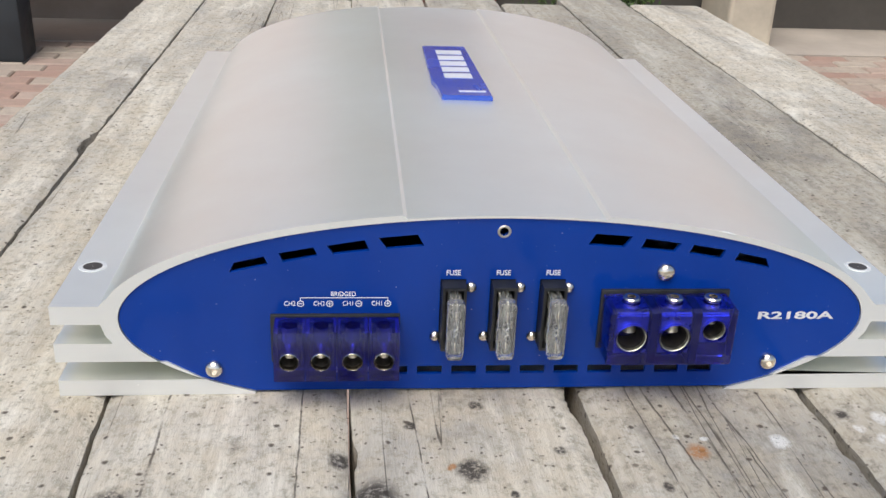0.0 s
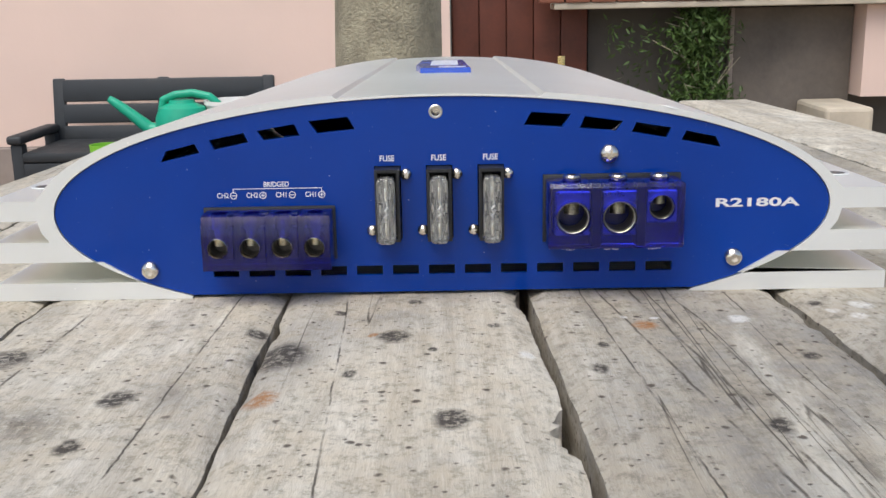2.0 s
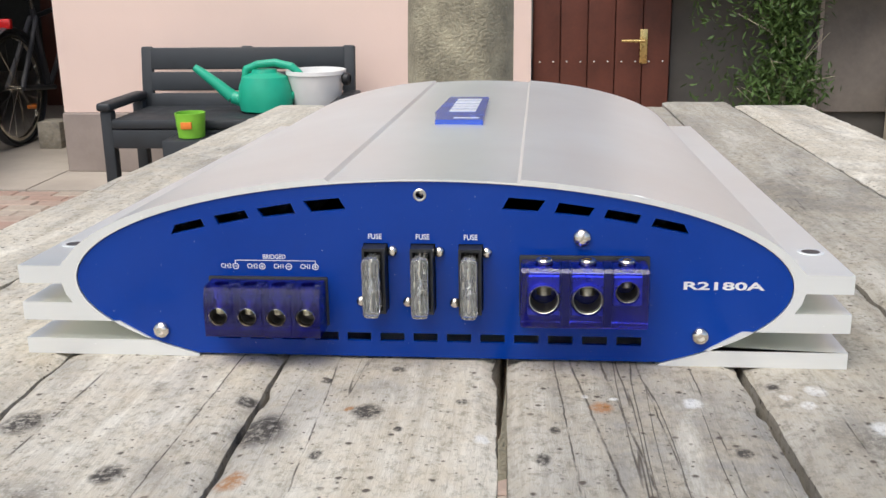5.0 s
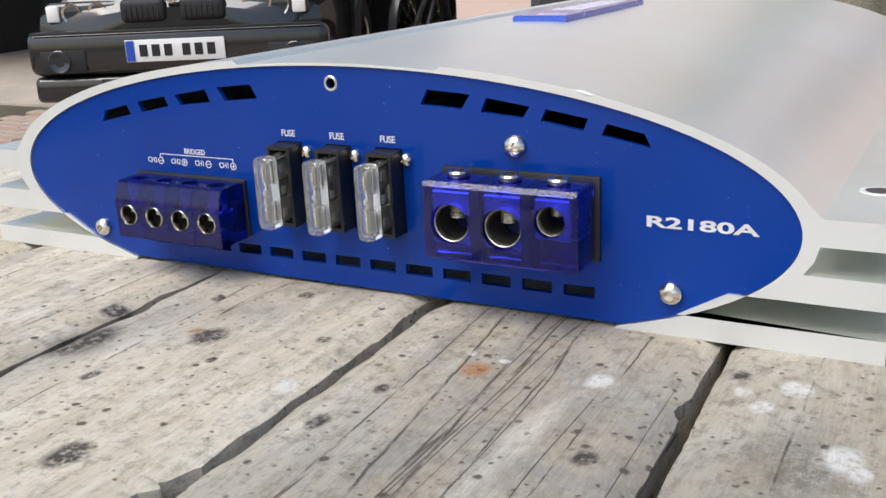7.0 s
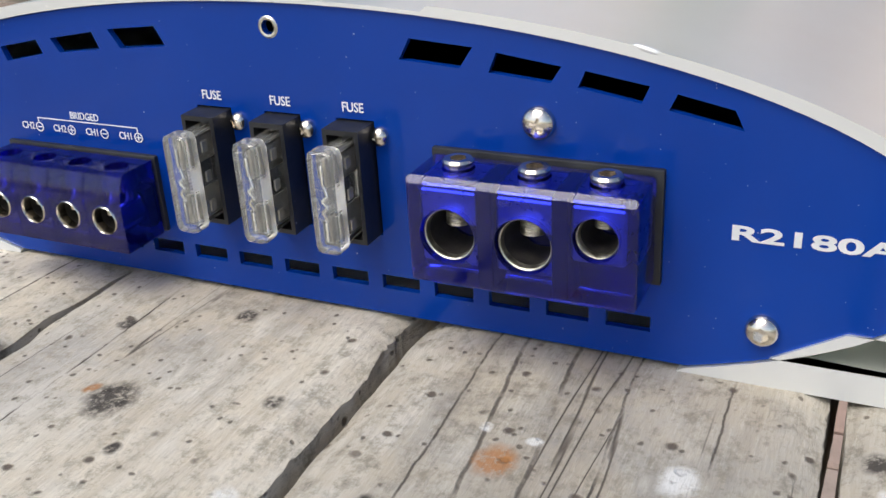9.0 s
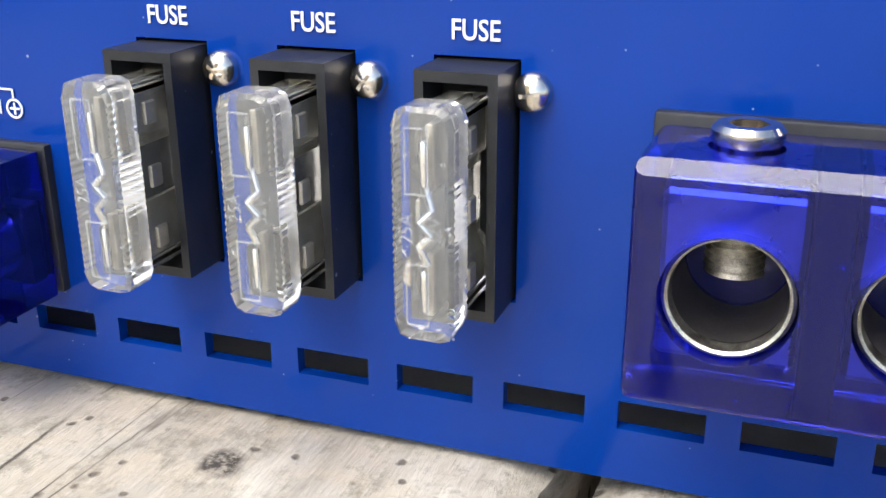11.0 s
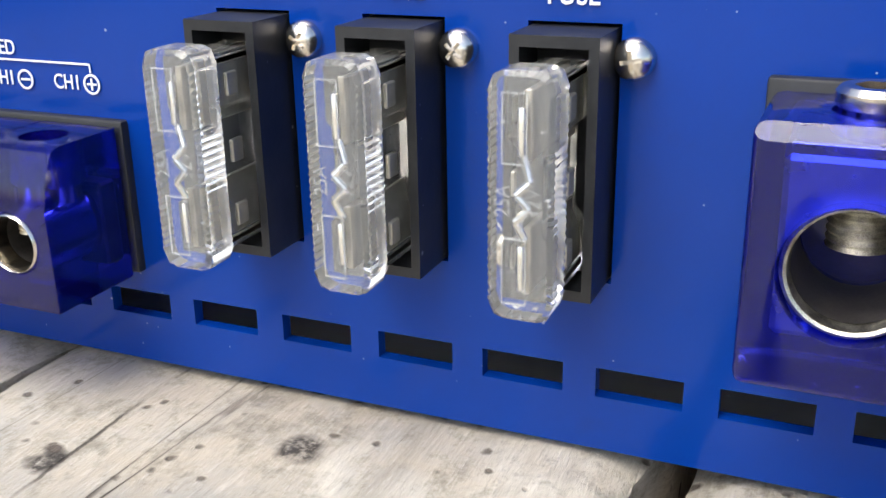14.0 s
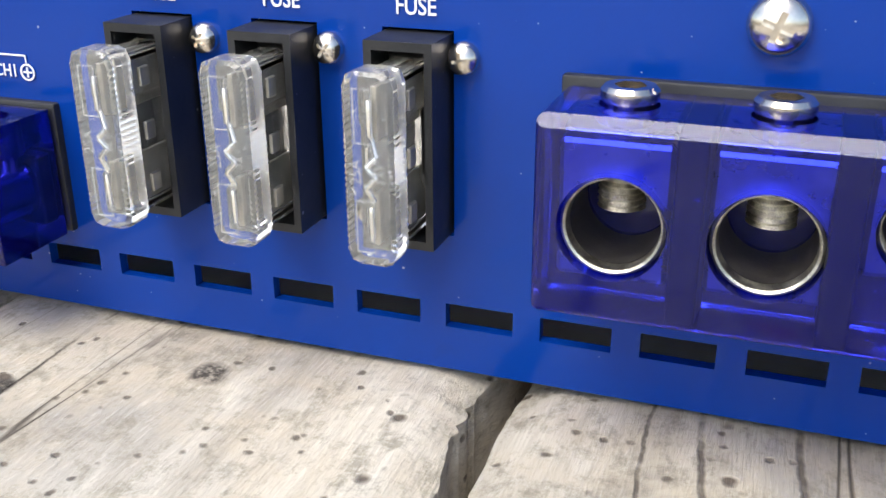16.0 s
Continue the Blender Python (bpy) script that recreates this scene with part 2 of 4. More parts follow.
def brushed_alu(name, base=(0.80, 0.79, 0.76), rough=0.36, stretch=(1, 0.05, 1), metal=0.75):
    m, nt, p = nodes_of(name)
    v = coords(nt, stretch)
    f = noise_tex(nt, v, 900, 4, 0.7)
    grit = noise_tex(nt, coords(nt), 2600, 2, 0.5)
    b = noise_tex(nt, coords(nt), 14, 5, 0.65)
    dust = noise_tex(nt, coords(nt), 420, 2, 0.5)
    c = ramp(nt, b, [(0.3, tuple(x * 0.93 for x in base)), (0.7, base)])
    c = mix(nt, ramp(nt, dust, [(0.74, (0, 0, 0)), (0.78, (0.7, 0.7, 0.7))]), c, (0.9, 0.89, 0.86))
    link(nt, c, p.inputs["Base Color"])
    p.inputs["Metallic"].default_value = metal
    link(nt, ramp(nt, b, [(0.3, (rough * 0.9,) * 3), (0.7, (rough * 1.12,) * 3)]), p.inputs["Roughness"])
    bump(nt, p, mix(nt, 0.5, f, grit), 0.25, 0.0002)
    return m


def specks(nt, col, scale=380.0, least=0.80, tint=(0.55, 0.57, 0.62)):
    """Scattered grains of pale dust."""
    v = add(nt, "ShaderNodeTexVoronoi", Scale=scale)
    link(nt, coords(nt), v.inputs["Vector"])
    few = ramp(nt, v.outputs["Color"], [(least, (0, 0, 0)), (least + 0.02, (1, 1, 1))])
    dot = mix(nt, 1.0, ramp(nt, v.outputs["Distance"], [(0.05, (0.7, 0.7, 0.7)), (0.10, (0, 0, 0))]), few, 'MULTIPLY')
    return mix(nt, dot, col, tint)


def dusty_plastic():
    m, nt, p = nodes_of("dusty_black_plastic")
    grain = noise_tex(nt, coords(nt), 260, 5, 0.7)
    c = ramp(nt, grain, [(0.35, (0.008, 0.009, 0.011)), (0.7, (0.020, 0.021, 0.023))])
    c = specks(nt, c, 900.0, 0.68, (0.30, 0.31, 0.32))
    c = specks(nt, c, 420.0, 0.78, (0.42, 0.43, 0.44))
    link(nt, c, p.inputs["Base Color"])
    p.inputs["Roughness"].default_value = 0.42
    bump(nt, p, grain, 0.2, 0.0002)
    return m


def blue_paint():
    m, nt, p = nodes_of("blue_panel_paint")
    v = coords(nt)
    b = noise_tex(nt, v, 18, 5, 0.6)
    dust = noise_tex(nt, v, 700, 2, 0.5)
    grime = noise_tex(nt, v, 90, 6, 0.7)
    c = ramp(nt, b, [(0.3, (0.0010, 0.032, 0.235)), (0.7, (0.0014, 0.040, 0.280))])
    c = mix(nt, ramp(nt, grime, [(0.62, (0, 0, 0)), (0.85, (0.25, 0.25, 0.25))]), c, (0.02, 0.03, 0.10))
    c = mix(nt, ramp(nt, dust, [(0.80, (0, 0, 0)), (0.83, (0.5, 0.5, 0.5))]), c, (0.45, 0.5, 0.65))
    c = specks(nt, c, 520.0, 0.90, (0.40, 0.43, 0.52))
    c = specks(nt, c, 900.0, 0.88, (0.30, 0.35, 0.48))
    link(nt, c, p.inputs["Base Color"])
    link(nt, ramp(nt, grime, [(0.35, (0.11, 0.11, 0.11)), (0.75, (0.24, 0.24, 0.24))]), p.inputs["Roughness"])
    p.inputs["Coat Weight"].default_value = 0.08
    p.inputs["Specular IOR Level"].default_value = 0.26
    p.inputs["Coat Roughness"].default_value = 0.08
    bump(nt, p, b, 0.08, 0.0006)
    return m


def tinted_plastic(name, col, rough, ior=1.49, dust_amount=0.6, clarity=0.93):
    m, nt, p = nodes_of(name)
    v = coords(nt)
    dust = noise_tex(nt, v, 650, 4, 0.7)
    scuff = noise_tex(nt, v, 130, 5, 0.7)
    link(nt, specks(nt, mix(nt, ramp(nt, dust, [(0.70, (0, 0, 0)), (0.76, (dust_amount,) * 3)]), col, (0.5, 0.5, 0.55)), 700.0, 0.88), p.inputs["Base Color"])
    link(nt, ramp(nt, scuff, [(0.4, (rough,) * 3), (0.75, (rough + 0.22,) * 3)]), p.inputs["Roughness"])
    link(nt, ramp(nt, dust, [(0.66, (clarity,) * 3), (0.72, (0.5, 0.5, 0.5))]), p.inputs["Transmission Weight"])
    p.inputs["IOR"].default_value = ior
    bump(nt, p, scuff, 0.12, 0.0003)
    return m


WOOD = weathered_wood("weathered_planks", 1.07)
WOOD_GREY = weathered_wood("greyer_weathered_planks", 0.86)
WOOD_OLD = weathered_wood("darker_weathered_planks", 0.78)
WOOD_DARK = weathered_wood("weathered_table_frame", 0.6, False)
ALU = brushed_alu("satin_aluminium", (0.93, 0.95, 0.88), 0.36, (1, 0.05, 1), 0.80)
ALU_CUT = brushed_alu("sawn_aluminium", (0.74, 0.745, 0.72), 0.42, (1, 1, 0.08), 0.35)
BLUE = blue_paint()
BADGE_BLUE = simple("badge_blue", (0.008, 0.06, 0.42), 0.25, coat=0.5, vary=0.15)
WHITE_INK = simple("white_print", (0.78, 0.80, 0.84), 0.5, vary=0.12, scale=300)
SILVER_INK = simple("silver_print", (0.80, 0.81, 0.82), 0.35, 0.3, vary=0.1, scale=300)
ACRYLIC = tinted_plastic("blue_acrylic", (0.020, 0.035, 0.88), 0.04, 1.49, 0.35, 0.95)
ACRYLIC_DARK = tinted_plastic("dark_blue_acrylic", (0.02, 0.022, 0.55), 0.05)
CLEAR = tinted_plastic("clear_fuse_plastic", (0.985, 0.99, 0.975), 0.0, 1.42, 0.3, 0.93)
# milkier copy of the clear plastic: highlights on embossing put into its colour
EMBOSS_GLINT = tinted_plastic("emboss_highlight_plastic", (0.96, 0.97, 0.95), 0.06, 1.46, 0.2, 0.84)
FUSE_METAL = simple("dull_fuse_metal", (0.52, 0.49, 0.41), 0.42, 0.8, vary=0.3, scale=500)
FUSE_TIP = simple("bright_fuse_element", (0.93, 0.90, 0.80), 0.22, 1.0, vary=0.1, scale=400)
BLACK_PLASTIC = simple("black_plastic", (0.010, 0.011, 0.013), 0.5, vary=0.35, scale=200, bumpd=0.0001)
DUSTY_BLACK = dusty_plastic()
# near black: shade inside the case and sockets put into the colour
BLACK_GAP = simple("interior_shade", (0.006, 0.006, 0.007), 0.8)
CHROME = simple("nickel_plate", (0.76, 0.70, 0.61), 0.20, 1.0, vary=0.25, scale=350)
BRASS_WORN = simple("worn_nickel_bore", (0.74, 0.67, 0.56), 0.4, 1.0, vary=0.65, scale=700, bumpd=0.0001)
# dark metal for bores and holes, their shade put into the colour
DARK_STEEL = simple("dirty_shaded_bore", (0.12, 0.11, 0.10), 0.45, 0.8, vary=0.5, scale=300)
ZINC = simple("zinc_element", (0.66, 0.63, 0.55), 0.3, 1.0, vary=0.2, scale=400)
PINK = simple("pink_render", (0.74, 0.57, 0.49), 0.9, vary=0.06, scale=1.2, bumpd=0.002)
PLINTH = simple("grey_plinth_render", (0.30, 0.25, 0.22), 0.9, vary=0.2, scale=3, bumpd=0.003)
CONCRETE = simple("concrete", (0.42, 0.37, 0.31), 0.9, vary=0.2, scale=2.5, bumpd=0.002)
PANEL_GREY = simple("stained_grey_panel", (0.155, 0.135, 0.115), 0.85, vary=0.35, scale=2.6, bumpd=0.003)
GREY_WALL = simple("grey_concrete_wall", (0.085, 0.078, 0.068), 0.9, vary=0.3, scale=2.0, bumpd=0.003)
# near-black surfaces: the shade inside the garage is put into the colour
DARK_WALL = simple("shaded_garage_wall", (0.06, 0.055, 0.05), 0.9, vary=0.4, scale=1.5)
TERRACOTTA = simple("terracotta_tile", (0.28, 0.11, 0.07), 0.8, vary=0.3, scale=9, bumpd=0.002)
SANDSTONE = simple("beige_stone", (0.52, 0.46, 0.36), 0.85, vary=0.2, scale=5, bumpd=0.002)
DOOR_WOOD = simple("red_brown_door_wood", (0.105, 0.030, 0.017), 0.55, vary=0.35, scale=6)
BRASS = simple("brass", (0.60, 0.44, 0.18), 0.3, 1.0, vary=0.2, scale=60)
BARK = simple("tree_bark", (0.34, 0.31, 0.22), 0.95, vary=0.5, scale=14, bumpd=0.02)
RESIN = simple("anthracite_resin", (0.024, 0.028, 0.032), 0.55, vary=0.25, scale=12, bumpd=0.001)
GREEN_CAN = simple("green_plastic", (0.012, 0.36, 0.22), 0.35, vary=0.12, scale=6)
WHITE_PLASTIC = simple("white_plastic", (0.78, 0.77, 0.74), 0.45, vary=0.08, scale=6)
LIME = simple("lime_green_plastic", (0.20, 0.50, 0.04), 0.5, vary=0.2, scale=12)
ORANGE = simple("orange_plastic", (0.70, 0.20, 0.03), 0.5, vary=0.1, scale=12)
CAR_PAINT = simple("black_car_paint", (0.008, 0.009, 0.011), 0.22, vary=0.2, scale=2, coat=1.0)
CAR_TRIM = simple("black_trim", (0.015, 0.015, 0.016), 0.6, vary=0.3, scale=8)
GLASS = simple("lamp_glass", (0.9, 0.92, 0.95), 0.05, vary=0.02, trans=0.9)
DARK_GLASS = simple("tinted_windscreen", (0.02, 0.025, 0.03), 0.06, vary=0.1, coat=0.6)
RUBBER = simple("tyre_rubber", (0.02, 0.02, 0.02), 0.8, vary=0.3, scale=20)
PLATE_WHITE = simple("plate_white", (0.75, 0.75, 0.74), 0.4, vary=0.05)
PLATE_BLUE = simple("plate_blue", (0.02, 0.07, 0.42), 0.4, vary=0.05)
RED_LENS = simple("red_lens", (0.55, 0.02, 0.02), 0.25, vary=0.1, scale=20)
BIKE_PAINT = simple("dark_bike_paint", (0.05, 0.05, 0.055), 0.35, vary=0.2, scale=10)
LEAF = simple("bush_leaves", (0.06, 0.11, 0.022), 0.6, vary=0.5, scale=9)
EARTH = simple("bare_earth", (0.10, 0.085, 0.06), 0.95, vary=0.4, scale=5, bumpd=0.01)


def paver_material():
    m, nt, p = nodes_of("paving_blocks")
    g = nt.nodes.new("ShaderNodeNewGeometry")
    c = ramp(nt, g.outputs["Random Per Island"], [(0.0, (0.36, 0.29, 0.23)), (0.35, (0.42, 0.36, 0.29)), (0.65, (0.34, 0.22, 0.17)), (1.0, (0.40, 0.31, 0.25))])
    d = noise_tex(nt, coords(nt), 25, 6, 0.7)
    c = mix(nt, ramp(nt, d, [(0.45, (0, 0, 0)), (0.75, (0.5, 0.5, 0.5))]), c, (0.19, 0.16, 0.13))
    link(nt, c, p.inputs["Base Color"])
    p.inputs["Roughness"].default_value = 0.9
    bump(nt, p, d, 0.4, 0.003)
    return m


PAVERS = paver_material()


# ---- mesh helpers ----
def empty(name, at=(0, 0, 0)):
    ob = new(name)
    ob.location = at
    ob.empty_display_size = 0.05
    return ob


def part(name, bm, material, parent=None, label="", smooth=True, at=None):
    """One bmesh as one object, under a thing or a part."""
    me = bpy.data.meshes.new(name)
    bmesh.ops.recalc_face_normals(bm, faces=bm.faces[:])
    bm.to_mesh(me)
    bm.free()
    me.materials.append(material)
    if smooth:
        me.polygons.foreach_set("use_smooth", [True] * len(me.polygons))
        me.set_sharp_from_angle(angle=radians(35))
    ob = new(name, me)
    if parent is not None:
        ob.parent = parent
    if at is not None:
        ob.matrix_basis = at
    if label:
        ob["label"] = label
    return ob


def share(name, data, parent, at):
    ob = new(name, data)
    ob.parent = parent
    ob.matrix_basis = at
    return ob


def box(bm, x0, x1, y0, y1, z0, z1, bev=0.0, seg=2):
    vs = [bm.verts.new((x, y, z)) for x in (x0, x1) for y in (y0, y1) for z in (z0, z1)]
    fs = [bm.faces.new([vs[i] for i in f]) for f in ((0, 1, 3, 2), (4, 6, 7, 5), (0, 4, 5, 1), (2, 3, 7, 6), (0, 2, 6, 4), (1, 5, 7, 3))]
    if bev:
        es = list({e for f in fs for e in f.edges})
        bmesh.ops.bevel(bm, geom=es, offset=bev, segments=seg, affect='EDGES', profile=0.5)
    return bm


def boxed(x0, x1, y0, y1, z0, z1, bev=0.0, seg=2):
    return box(bmesh.new(), x0, x1, y0, y1, z0, z1, bev, seg)


def tube(bm, a, b, r, seg=12, r2=None, caps=True):
    a, b = Vector(a), Vector(b)
    d = b - a
    q = d.to_track_quat('Z', 'Y')
    r2 = r if r2 is None else r2
    rings = []
    for c, rr in ((a, r), (b, r2)):
        rings.append([bm.verts.new(c + q @ Vector((rr * math.cos(2 * math.pi * i / seg), rr * math.sin(2 * math.pi * i / seg), 0))) for i in range(seg)])
    for i in range(seg):
        j = (i + 1) % seg
        bm.faces.new((rings[0][i], rings[0][j], rings[1][j], rings[1][i]))
    if caps:
        bm.faces.new(rings[0])
        bm.faces.new(rings[1])
    return bm


def lathe(bm, profile, seg=24, axis='Y', at=(0, 0, 0)):
    """Turns (radius, height) pairs round an axis."""
    rings = []
    at = Vector(at)
    for r, h in profile:
        ring = []
        for i in range(seg):
            a = 2 * math.pi * i / seg
            u, w = r * math.cos(a), r * math.sin(a)
            v = {'Y': (u, h, w), 'Z': (u, w, h), 'X': (h, u, w)}[axis]
            ring.append(bm.verts.new(at + Vector(v)))
        rings.append(ring)
    for p, q in zip(rings, rings[1:]):
        for i in range(seg):
            j = (i + 1) % seg
            bm.faces.new((p[i], p[j], q[j], q[i]))
    return bm


def slab(loops, y0, y1):
    """A plate in the x-z plane from an outer outline and holes, from y0 to y1."""
    bm = bmesh.new()
    edges = []
    for loop in loops:
        vs = [bm.verts.new((x, y0, z)) for x, z in loop]
        edges += [bm.edges.new((vs[i], vs[(i + 1) % len(vs)])) for i in range(len(vs))]
    bmesh.ops.triangle_fill(bm, use_beauty=True, use_dissolve=False, edges=edges, normal=(0, -1, 0))
    made = bmesh.ops.extrude_face_region(bm, geom=bm.faces[:])
    for v in made["geom"]:
        if isinstance(v, bmesh.types.BMVert):
            v.co.y = y1
    return bm


def circle(x, z, r, seg=24):
    return [(x + r * math.cos(2 * math.pi * i / seg), z + r * math.sin(2 * math.pi * i / seg)) for i in range(seg)]


def cut(bm, *cutters):
    """The mesh with the cutters taken out of it."""
    def temp(b):
        me = bpy.data.meshes.new("tmp")
        bmesh.ops.recalc_face_normals(b, faces=b.faces[:])
        b.to_mesh(me)
        b.free()
        return new("tmp", me)
    a = temp(bm)
    cs = [temp(c) for c in cutters]
    for c in cs:
        mod = a.modifiers.new("cut", 'BOOLEAN')
        mod.object, mod.operation, mod.solver = c, 'DIFFERENCE', 'EXACT'
    dg = bpy.context.evaluated_depsgraph_get()
    dg.update()
    me = bpy.data.meshes.new_from_object(a.evaluated_get(dg))
    out = bmesh.new()
    out.from_mesh(me)
    for o in (a, *cs):
        bpy.data.objects.remove(o)
    return out


def lettering(name, text, material, parent, at, size, stretch=1.0, weight=0.0, depth=0.00006, align='CENTER'):
    """Raised print from the built-in font."""
    cu = bpy.data.curves.new("tmp", 'FONT')
    cu.body, cu.size, cu.align_x, cu.align_y = text, size, align, 'CENTER'
    cu.extrude, cu.offset, cu.resolution_u = depth, weight, 4
    ob = new("tmp", cu)
    dg = bpy.context.evaluated_depsgraph_get()
    dg.update()
    me = bpy.data.meshes.new_from_object(ob.evaluated_get(dg))
    bpy.data.objects.remove(ob)
    me.materials.clear()
    me.materials.append(material)
    me.name = name
    me.transform(Matrix.Diagonal((stretch, 1, 1, 1)))
    o = new(name, me)
    o.parent = parent
    o.matrix_basis = at
    return o


# ---- the yard: ground, walls ----
GZ = -0.95


def structure(name, bm, material, label, smooth=False):
    return tagged(part(name, bm, material, smooth=smooth), label, name.split("_")[0], kind="structure")


structure("ground", boxed(-60, 60, -60, 60, GZ - 0.3, GZ - 0.012), EARTH, "bare brown earth bed under the paved yard")


def paving():
    verts, faces = [], []
    rng = random.Random(4)
    w, l, j = 0.20, 0.10, 0.006
    for r in range(-16, 46):
        for c in range(-26, 14):
            x, y = c * w + (r % 2) * w / 2, r * l
            if y > 4.30 or x < -5.2 or x > 2.6:
                continue
            dz = rng.uniform(-0.002, 0.002)
            x0, x1, y0, y1 = x + j / 2, x + w - j / 2, y + j / 2, y + l - j / 2
            z1, b, i = GZ + dz, 0.006, len(verts)
            verts += [(x0, y0, GZ - 0.03), (x1, y0, GZ - 0.03), (x1, y1, GZ - 0.03), (x0, y1, GZ - 0.03)]
            verts += [(x0, y0, z1 - b), (x1, y0, z1 - b), (x1, y1, z1 - b), (x0, y1, z1 - b)]
            verts += [(x0 + b, y0 + b, z1), (x1 - b, y0 + b, z1), (x1 - b, y1 - b, z1), (x0 + b, y1 - b, z1)]
            for k in range(4):
                n = (k + 1) % 4
                faces += [(i + k, i + n, i + 4 + n, i + 4 + k), (i + 4 + k, i + 4 + n, i + 8 + n, i + 8 + k)]
            faces.append((i + 8, i + 9, i + 10, i + 11))
    me = bpy.data.meshes.new("pavement")
    me.from_pydata(verts, [], faces)
    me.materials.append(PAVERS)
    return tagged(new("pavement", me), "beige and reddish concrete paving blocks of the yard", "pavement", kind="stuff")


paving()
structure("floor_garage", boxed(-8.2, -2.48, 4.41, 10.0, GZ - 0.15, GZ + 0.004), CONCRETE, "worn grey-beige concrete garage floor and apron")
structure("pavement_wall_strip", boxed(-2.476, 3.4, 4.41, 5.3, GZ - 0.15, GZ + 0.002), CONCRETE, "concrete strip along the foot of the house wall")

# house wall with garage opening and door opening
WY = 4.88
structure("wall_north", boxed(-2.46, -0.002, WY, WY + 0.35, -0.633, 1.9), PINK, "pale pink rendered house wall")
structure("wall_plinth", boxed(-2.465, -0.002, WY - 0.02, WY + 0.35, GZ, -0.635, 0.006, 1), PLINTH, "grey-brown rendered plinth of the house wall")
structure("wall_lintel", boxed(-8.2, -2.464, WY, WY + 0.35, 1.5, 1.9), PINK, "pink rendered wall over the garage opening")
# garage shell, darkened by colour to read as deep shade
structure("wall_garage_west", boxed(-8.5, -8.204, WY, 10.0, GZ, 1.9), DARK_WALL, "inner garage side wall, its colour dark for shade")
structure("wall_garage_east", boxed(-2.48, -2.2, WY + 0.354, 10.0, GZ, 1.9), DARK_WALL, "inner garage side wall, its colour dark for shade")
structure("wall_garage_back", boxed(-8.5, -2.2, 10.004, 10.3, GZ, 1.9), DARK_WALL, "garage back wall, its colour dark for shade")
structure("ceiling", boxed(-8.5, 4.5, WY + 0.36, 10.3, 1.904, 2.06), DARK_WALL, "garage ceiling slab, its colour dark for shade")
structure("wall_over_door", boxed(0.002, 0.695, WY, WY + 0.35, 1.12, 1.9), PINK, "pink rendered wall over the door")
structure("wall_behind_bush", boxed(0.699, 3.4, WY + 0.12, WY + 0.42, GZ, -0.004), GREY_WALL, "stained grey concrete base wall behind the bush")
structure("wall_north_east", boxed(0.699, 3.4, WY, WY + 0.35, 0.12, 1.9), PINK, "pale pink rendered house wall over a tiled ledge")
structure("trim_ledge", boxed(0.50, 3.0, WY - 0.14, WY + 0.115, 0.000, 0.030, 0.006), SANDSTONE, "pale board ledge under the row of tiles")
structure("wall_pier", boxed(2.03, 3.4, WY - 0.06, WY + 0.116, GZ + 0.50, -0.004), PINK, "pale pink rendered pier beside the base wall")
structure("trim_pier_step", boxed(1.76, 1.99, WY - 0.35, WY + 0.085, GZ, GZ + 0.480, 0.02), SANDSTONE, "beige stone block at the foot of the wall")
structure("wall_panel", boxed(1.43, 2.026, WY + 0.09, WY + 0.117, GZ + 0.3, -0.01, 0.004), PANEL_GREY, "stained grey-brown panel on the base wall")
structure("trim_strip", boxed(1.405, 1.427, WY + 0.075, WY + 0.117, GZ + 0.3, -0.01, 0.004), PLINTH, "pale upright strip beside the grey panel")
# added wall out of view, low and neutral for the light on the aluminium
structure("wall_yard_east", boxed(3.404, 3.7, -8, 10.3, GZ, -0.1), CONCRETE, "unseen low pale wall added to close the yard")


def ledge_tiles():
    tile = boxed(0, 0.118, 0, 0.14, 0, 0.075, 0.008)
    first = part("roof_tile", tile, TERRACOTTA)
    tagged(first, "terracotta ledge tile on the pale board", "tile", "tiles on the ledge")
    first.matrix_basis = pose(0.43, WY - 0.15, 0.032)
    for i in range(1, 19):
        copy_thing(first, pose(0.43 + 0.124 * i, WY - 0.15 + 0.004 * math.sin(i * 5), 0.032, 0, 0, 0.6 * math.sin(i * 3)))


ledge_tiles()


def plank_door():
    door = empty("door_1", (0.008, WY + 0.06, GZ))
    tagged(door, "closed red-brown plank door with brass handle", "door", kind="structure")
    w = 0.68
    part("door_frame", boxed(-0.004, w + 0.004, 0.05, 0.10, 0, 2.06), DOOR_WOOD, door)
    n = 5
    for i in range(n):
        part("plank", boxed(i * w / n + 0.002, (i + 1) * w / n - 0.002, 0, 0.05, 0.01, 2.05, 0.004), DOOR_WOOD, door)
    for z in (0.56, 1.5):
        for i in range(2 * n):
            part("nail", lathe(bmesh.new(), [(0.006, 0), (0.005, -0.003), (0.0001, -0.004)], 8, 'Y', ((i + 0.5) * w / n / 2, -0.001, z)), CHROME, door)
    hp = part("handle_plate", boxed(w - 0.15, w - 0.112, -0.010, -0.001, 0.55, 0.72, 0.004), BRASS, door, "brass handle plate")
    hb = bmesh.new()
    tube(hb, (w - 0.131, -0.006, 0.665), (w - 0.131, -0.055, 0.665), 0.009)
    tube(hb, (w - 0.131, -0.052, 0.665), (w - 0.245, -0.056, 0.667), 0.0085, r2=0.007)
    part("lever", hb, BRASS, hp)


plank_door()


